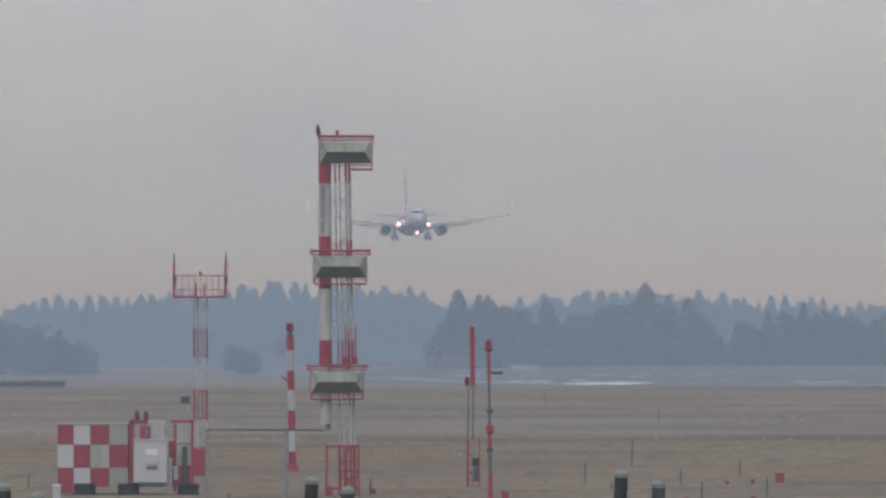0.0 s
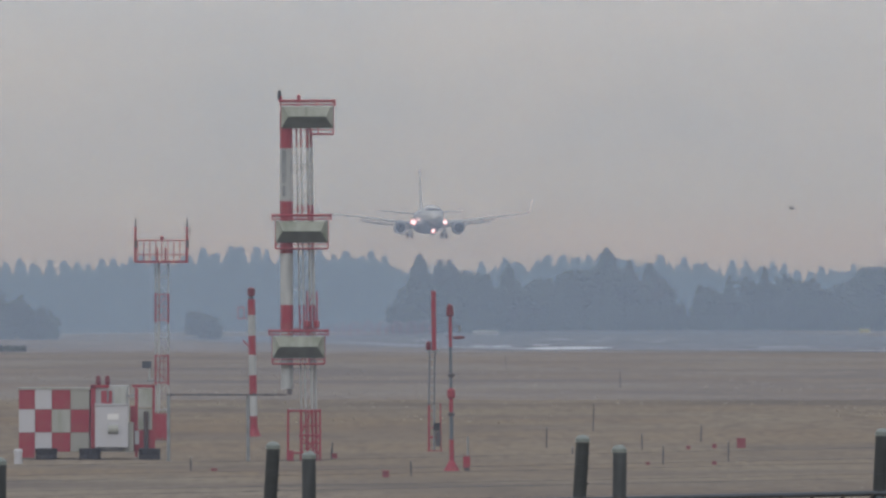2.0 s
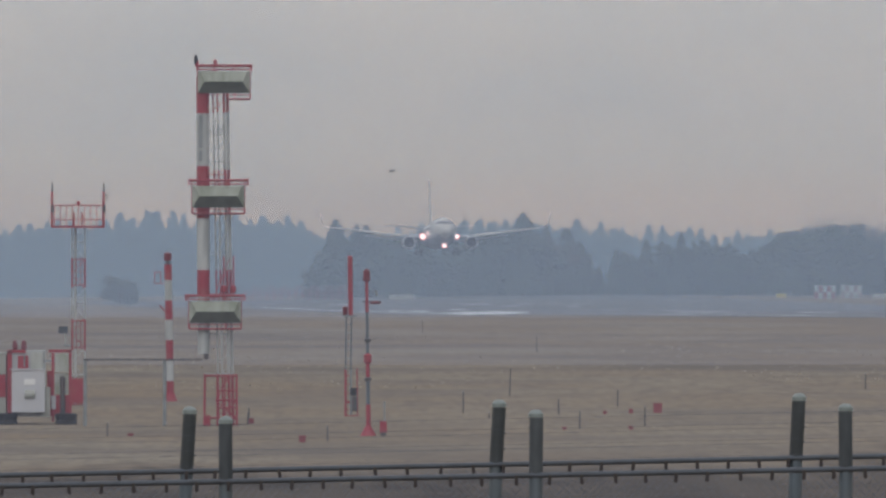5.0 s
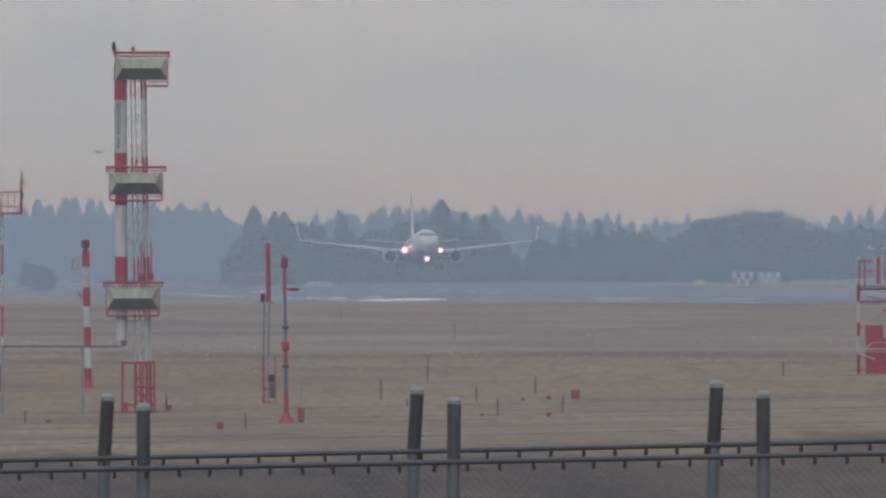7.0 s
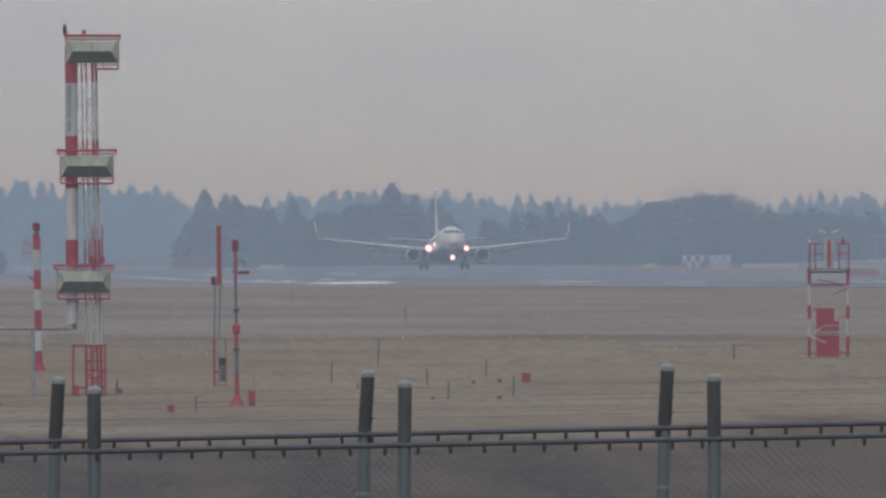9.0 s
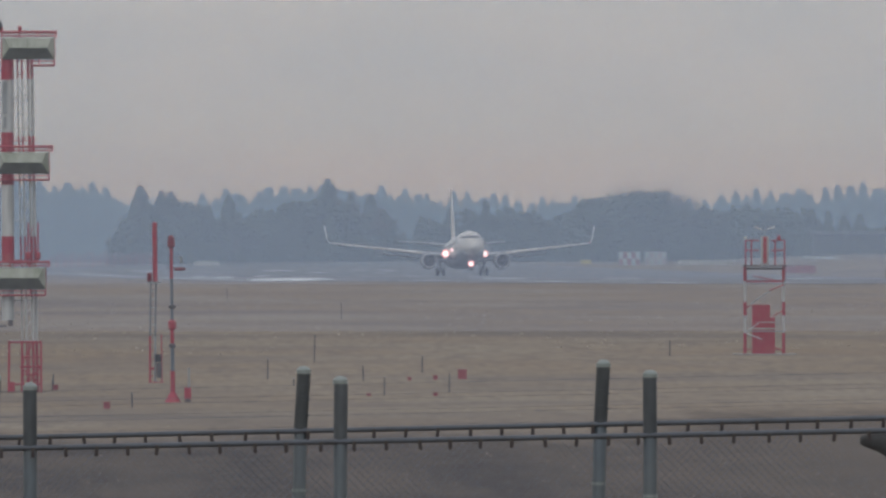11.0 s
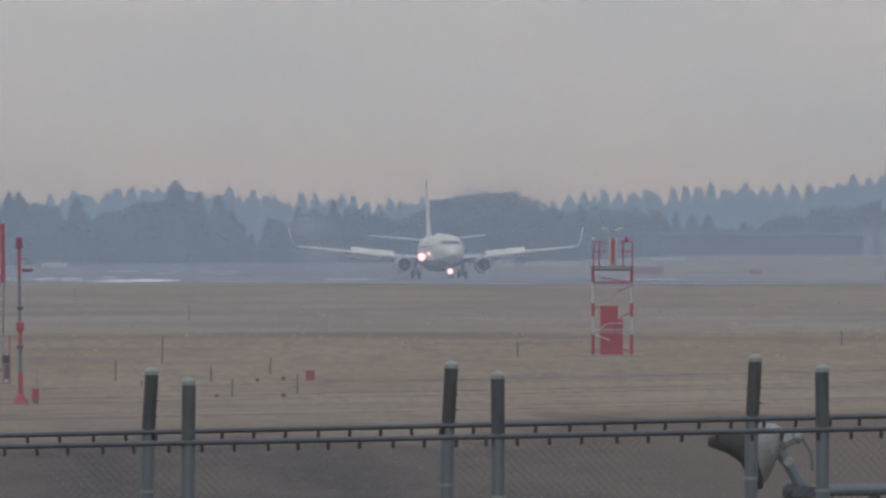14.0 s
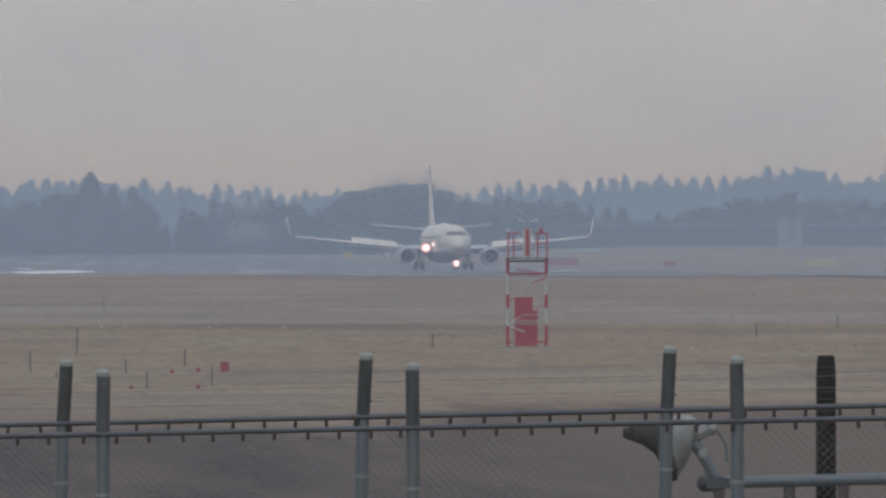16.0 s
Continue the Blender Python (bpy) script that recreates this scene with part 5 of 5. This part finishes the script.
        for x in (3.9, 7.2, 10.2):
            z, y = 2.88 + (x - 5.6) * 0.133, -1.2 + (x - 5.6) * 0.42
            part("flap_fairing", Geo(True).lathe([(y, 0.05), (y + 1.2, 0.22), (y + 2.6, 0.20), (y + 3.8, 0.04)], axis="y", centre=(x * s, 0, z - 0.42), n=10), WINGGREY, wing)
        for a, b in ((5.6, 8.0), (8.1, 10.6)):
            g = Geo()
            for x in (a, b):
                k = (x - 5.6) * 0.133 - (a - 5.6) * 0.133
                yy = (x - a) * 0.53 - (x - a) * 0.285 * 0.55
                g.v += [(x * s - a * s, yy, k), (x * s - a * s, yy + 0.95, k - 0.05), (x * s - a * s, yy + 0.95, k - 0.10), (x * s - a * s, yy, k - 0.05)]
            g.f = [(0, 1, 5, 4), (1, 2, 6, 5), (2, 3, 7, 6), (3, 0, 4, 7), (0, 3, 2, 1), (4, 5, 6, 7)]
            part("spoiler", g, HULL, wing, "white spoiler panel", at=pose(a * s, -3.7 + (a - 5.6) * 0.53 + (4.9 - (a - 5.6) * 0.285) * 0.55, 2.88 + (a - 5.6) * 0.133 + 0.17))
        # engine
        eng = part("engine", Geo(True).lathe([(-7.6, 0.93, 0.93), (-7.4, 1.03, 1.02), (-6.4, 1.10, 1.08), (-5.0, 1.08, 1.06), (-3.6, 0.92, 0.92), (-2.9, 0.72, 0.72), (-2.85, 0.55, 0.55), (-6.9, 0.78, 0.78), (-7.5, 0.84, 0.84)], axis="y", centre=(4.83 * s, 0, 1.72), n=30, caps=False), NACELLE, t)
        lipring = [(-7.60 - 0.10 * math.sin(a), 0.90 + 0.07 * math.cos(a)) for a in [i * math.pi / 4 for i in range(9)]]
        part("intake_lip", Geo(True).lathe(lipring, axis="y", centre=(4.83 * s, 0, 1.72), n=30, caps=False), CHROME, eng, "bare metal intake lip")
        fan = Geo()
        for i in range(24):
            a = i * math.pi / 12
            c, d = math.cos(a), math.sin(a)
            c2, d2 = math.cos(a + 0.2), math.sin(a + 0.2)
            k = len(fan.v)
            fan.v += [(4.83 * s + 0.2 * c, -6.85, 1.72 + 0.2 * d), (4.83 * s + 0.8 * c, -6.9, 1.72 + 0.8 * d), (4.83 * s + 0.8 * c2, -6.8, 1.72 + 0.8 * d2), (4.83 * s + 0.2 * c2, -6.78, 1.72 + 0.2 * d2)]
            fan.f.append((k, k + 1, k + 2, k + 3))
        part("fan", fan, BLACK, eng)
        part("fan_backing", Geo().lathe([(-6.7, 0.79), (-6.68, 0.79)], axis="y", centre=(4.83 * s, 0, 1.72), n=30), BLACK, eng)
        part("spinner", Geo(True).lathe([(-7.3, 0.02), (-7.05, 0.16), (-6.75, 0.28)], axis="y", centre=(4.83 * s, 0, 1.72), n=16), DARKSTEEL, eng)
        part("exhaust_cone", Geo(True).lathe([(-3.0, 0.5), (-2.0, 0.42), (-1.2, 0.05)], axis="y", centre=(4.83 * s, 0, 1.72), n=18), DARKSTEEL, eng)
        part("pylon", B(4.83 * s - 0.2, 4.83 * s + 0.2, -6.2, -1.5, 2.5, 3.0), NACELLE, eng)
        # tail plane
        part("tailplane", foil((0.6 * s, 13.0, 4.70), (7.17 * s, 16.6, 5.4), 4.2, 1.5, 0.45, 0.15), WINGGREY, t)
        # main gear
        gear = part("main_gear", T((2.86 * s, 0, 0.56), (2.86 * s, -0.1, 2.2), 0.13), GALV, t)
        part("axle", T((2.4 * s, 0, 0.56), (3.32 * s, 0, 0.56), 0.09), DARKSTEEL, gear)
        part("side_stay", T((2.8 * s, 0, 1.1), (1.9 * s, 0, 1.9), 0.07), GALV, gear)
        part("gear_door", B(3.08 * s - 0.03, 3.08 * s + 0.03, -0.6, 0.5, 1.15, 2.2), WINGGREY, gear)
        for x in (2.44, 3.28):
            wheel = part("wheel", Geo(True).lathe([(-0.20, 0.42), (-0.15, 0.53), (0, 0.565), (0.15, 0.53), (0.20, 0.42)], axis="x", centre=(0, 0, 0), n=24), BLACK, gear, "black tyre", at=pose(x * s, 0, 0.565))
    # fin
    g, rings = Geo(True), []
    for y, z, c, w in ((11.2, 4.9, 7.2, 0.30), (13.4, 6.2, 5.5, 0.24), (17.6, 12.4, 2.3, 0.11)):
        rings.append([(0, y, z), (w, y + c * 0.3, z), (w * 0.5, y + c * 0.7, z), (0, y + c, z), (-w * 0.5, y + c * 0.7, z), (-w, y + c * 0.3, z)])
    part("fin", g.loft(rings), HULL, t)
    nose = part("nose_gear", T((0, -15.55, 0.35), (0, -15.7, 1.7), 0.085), GALV, t)
    for s in (-1, 1):
        part("nose_wheel", Geo(True).lathe([(-0.10, 0.24), (-0.08, 0.32), (0, 0.345), (0.08, 0.32), (0.10, 0.24)], axis="x", n=18), BLACK, nose, at=pose(0.2 * s, -15.55, 0.345))
        part("nose_gear_door", B(0.42 * s - 0.02, 0.42 * s + 0.02, -16.6, -14.9, 1.0, 1.45), WINGGREY, nose)
    # lamps: glowing lens on a housing, oversized to stand in for glare
    for name, x, y, z, size in (("landing_light", -2.62, -5.9, 2.70, 0.86), ("landing_light", 2.62, -5.9, 2.70, 0.70), ("taxi_light", 0.0, -15.85, 0.90, 0.62), ("turnoff_light", -1.88, -8.2, 3.08, 0.40)):
        house = part(name, Geo(True).lathe([(-0.05, 0.5 * size), (0.25, 0.4 * size), (0.5, 0.12 * size)], axis="y", centre=(0, 0, 0), n=16), GALV, t, "bright lamp", at=pose(x, y, z))
        lens = part("lens", Geo(True).lathe([(-0.22, 0.05), (-0.20, 0.3), (-0.12, 0.52), (-0.05, 0.6)], axis="y", n=20), LAMP, house)
        lens.scale = (size, size, size)
    return t


plane = airliner()

# ---- the smoke that the tyres throw up at touchdown ----
def smoke_material(share):
    """Thin smoke, densest in the middle of its puff, torn by noise."""
    m = bpy.data.materials.new("tyre_smoke")
    m.use_nodes = True
    n, l = m.node_tree.nodes, m.node_tree.links
    n.clear()
    co, dist, fade, tear, product = n.new("ShaderNodeTexCoord"), n.new("ShaderNodeVectorMath"), n.new("ShaderNodeMapRange"), n.new("ShaderNodeTexNoise"), n.new("ShaderNodeMath")
    flat = n.new("ShaderNodeMapping")
    flat.inputs["Scale"].default_value = (1 / 4.2, 0, 1 / 2.2)
    dist.operation, fade.interpolation_type, product.operation = "LENGTH", "SMOOTHSTEP", "MULTIPLY"
    l.new(co.outputs["Object"], flat.inputs[0])
    l.new(flat.outputs[0], dist.inputs[0])
    for k, x in (("From Min", 0.1), ("From Max", 0.95), ("To Min", share), ("To Max", 0.0)):
        fade.inputs[k].default_value = x
    l.new(dist.outputs["Value"], fade.inputs[0])
    tear.inputs["Scale"].default_value, tear.inputs["Detail"].default_value = 0.9, 3
    l.new(co.outputs["Object"], tear.inputs["Vector"])
    l.new(tear.outputs["Fac"], product.inputs[0])
    l.new(fade.outputs[0], product.inputs[1])
    clear, white, veil, o = n.new("ShaderNodeBsdfTransparent"), n.new("ShaderNodeBsdfTranslucent"), n.new("ShaderNodeMixShader"), n.new("ShaderNodeOutputMaterial")
    pale, both = n.new("ShaderNodeBsdfDiffuse"), n.new("ShaderNodeMixShader")
    white.inputs[0].default_value = pale.inputs[0].default_value = (0.8, 0.84, 0.88, 1)
    l.new(pale.outputs[0], both.inputs[1])
    l.new(white.outputs[0], both.inputs[2])
    l.new(product.outputs[0], veil.inputs[0])
    l.new(clear.outputs[0], veil.inputs[1])
    l.new(both.outputs[0], veil.inputs[2])
    l.new(veil.outputs[0], o.inputs[0])
    return m


SMOKE = smoke_material(0.46)


def smoke_puff():
    """A billow, open towards the back, wide and low."""
    g, rng2 = Geo(True), random.Random(3)
    for j in range(7):
        k = j / 6.5
        for i in range(16):
            a = i * math.pi / 8
            r = math.sin(k * math.pi / 2) * rng2.uniform(0.94, 1.06)
            g.v.append((4.2 * r * math.cos(a), -1.1 * math.cos(k * math.pi / 2), 2.2 * r * math.sin(a)))
    for j in range(6):
        for i in range(16):
            a, b = j * 16 + i, j * 16 + (i + 1) % 16
            g.f.append((a, b, b + 16, a + 16))
    p = tagged(new("tyre_smoke", g.mesh("tyre_smoke", SMOKE)), "thin pale puff of tyre smoke over the runway", "smoke", "tyre smoke")
    p.visible_shadow = False
    return p


puffs = [smoke_puff() for _ in range(2)]

# seconds, x, y, z of the point between the main wheels, nose-up degrees
LANDING = [
    (0.0, -5.48, 2352.0, 22.28, 1.6), (0.5, -3.27, 2326.5, 20.59, 1.6), (1.0, -1.00, 2301.0, 19.03, 1.6), (1.5, 1.26, 2275.5, 17.51, 1.6),
    (2.0, 3.74, 2250.0, 15.97, 1.6), (2.5, 6.27, 2224.5, 14.32, 1.6), (3.0, 8.87, 2199.0, 12.84, 1.6), (5.5, 20.07, 2071.5, 6.15, 2.4),
    (6.0, 22.18, 2046.0, 4.99, 2.6), (6.5, 24.40, 2020.5, 4.01, 2.8), (7.0, 26.63, 1995.0, 3.18, 3.0), (7.5, 28.96, 1969.5, 2.37, 3.0),
    (8.0, 31.26, 1944.0, 1.90, 3.0), (8.5, 33.45, 1918.5, 1.45, 3.1), (9.0, 35.60, 1893.0, 1.05, 3.1), (11.5, 46.66, 1766.0, -0.03, 2.4),
    (12.0, 48.79, 1741.5, -0.02, 2.0), (12.5, 50.76, 1717.8, 0.03, 1.7), (13.0, 52.76, 1695.0, 0.14, 1.2), (13.5, 54.82, 1673.0, 0.20, 0.8),
    (14.0, 56.76, 1652.0, 0.27, 0.3), (14.5, 58.72, 1632.0, 0.34, 0.0), (15.0, 60.77, 1613.0, 0.40, 0.0), (15.5, 62.80, 1595.0, 0.46, 0.0),
    (16.0, 64.68, 1578.0, 0.50, 0.0),
]


def flexed(side, droop):
    """The wing's pose in the aircraft, turned about its root."""
    root = Matrix.Translation((1.5 * side, 0, 2.4))
    return root @ pose(0, 0, 0, 0, droop * side, 0) @ root.inverted()


def motions():
    wings = [o for o in plane.children if o.name.startswith("wing") and "fairing" not in o.name]
    for w in wings:
        side = 1 if w.data.vertices[0].co.x > 0 else -1
        for sp in [o for o in w.children if o.name.startswith("spoiler")]:
            rest = sp.matrix_basis.copy()
            walk(sp, [(t, rest @ Matrix.Rotation(radians(up), 4, (1, 0.373 * side, 0.133 * side))) for t, up in ((0.0, 0), (11.8, 0), (12.2, 18), (12.7, 36), (16.0, 36))])
        walk(w, [(t, flexed(side, droop)) for t, droop in ((0.0, -0.6), (9.0, -0.4), (11.5, 0.0), (12.5, 0.8), (13.5, 1.4), (14.5, 1.7), (16.0, 1.7))])
    # the lit right lamp slides into the hull to stand for its going dark
    sunk_lamp = [o for o in plane.children if o.name.startswith("landing_light") and o.location.x > 0][0]
    walk(sunk_lamp, [(t, pose(2.62 - 1.5 * back, -5.9 + 1.9 * back, 2.70 + 0.6 * back)) for t, back in ((0.0, 0), (13.5, 0), (13.9, 0.4), (14.3, 1), (16.0, 1))])
    walk(flyer, [(t, pose(44.1 - 7.78 * t, 1000, 12.9 - 0.15 * min(t, 9) + 0.03 * min(t, 9) ** 2, 0, 12 * math.sin(t * 7), 25)) for t in [0.25 * k for k in range(65)]])
    walk(plane, [(t, pose(x, y, z, -up, 0, 3.7 - 0.8 * min(1, max(0, (t - 3) / 6)))) for t, x, y, z, up in LANDING])

    # the smoke starts at the wheels and drifts up behind them
    ride = [(t, pose(x, y, z + 3.3, 0, 0, 93)) for t, x, y, z, up in LANDING if t <= 9]
    walk(puffs[0], ride + [(11.1, pose(46.0, 1786, 3.2, 0, 0, 60)), (11.4, pose(44.6, 1786, 1.6, 0, 0, 20)), (12.0, pose(44.0, 1785, 2.4)), (13.0, pose(43.0, 1783, 4.6)), (14.0, pose(44.4, 1781, 6.6)), (16.0, pose(46.5, 1778, 8.6))])
    walk(puffs[1], ride + [(11.3, pose(46.9, 1776, 3.2, 0, 0, 60)), (11.6, pose(46.4, 1774, 1.5, 0, 0, 20)), (12.3, pose(45.6, 1771, 1.5)), (13.0, pose(45.0, 1769, 2.2)), (14.0, pose(45.2, 1768, 3.2)), (16.0, pose(47.0, 1766, 4.8))])


motions()
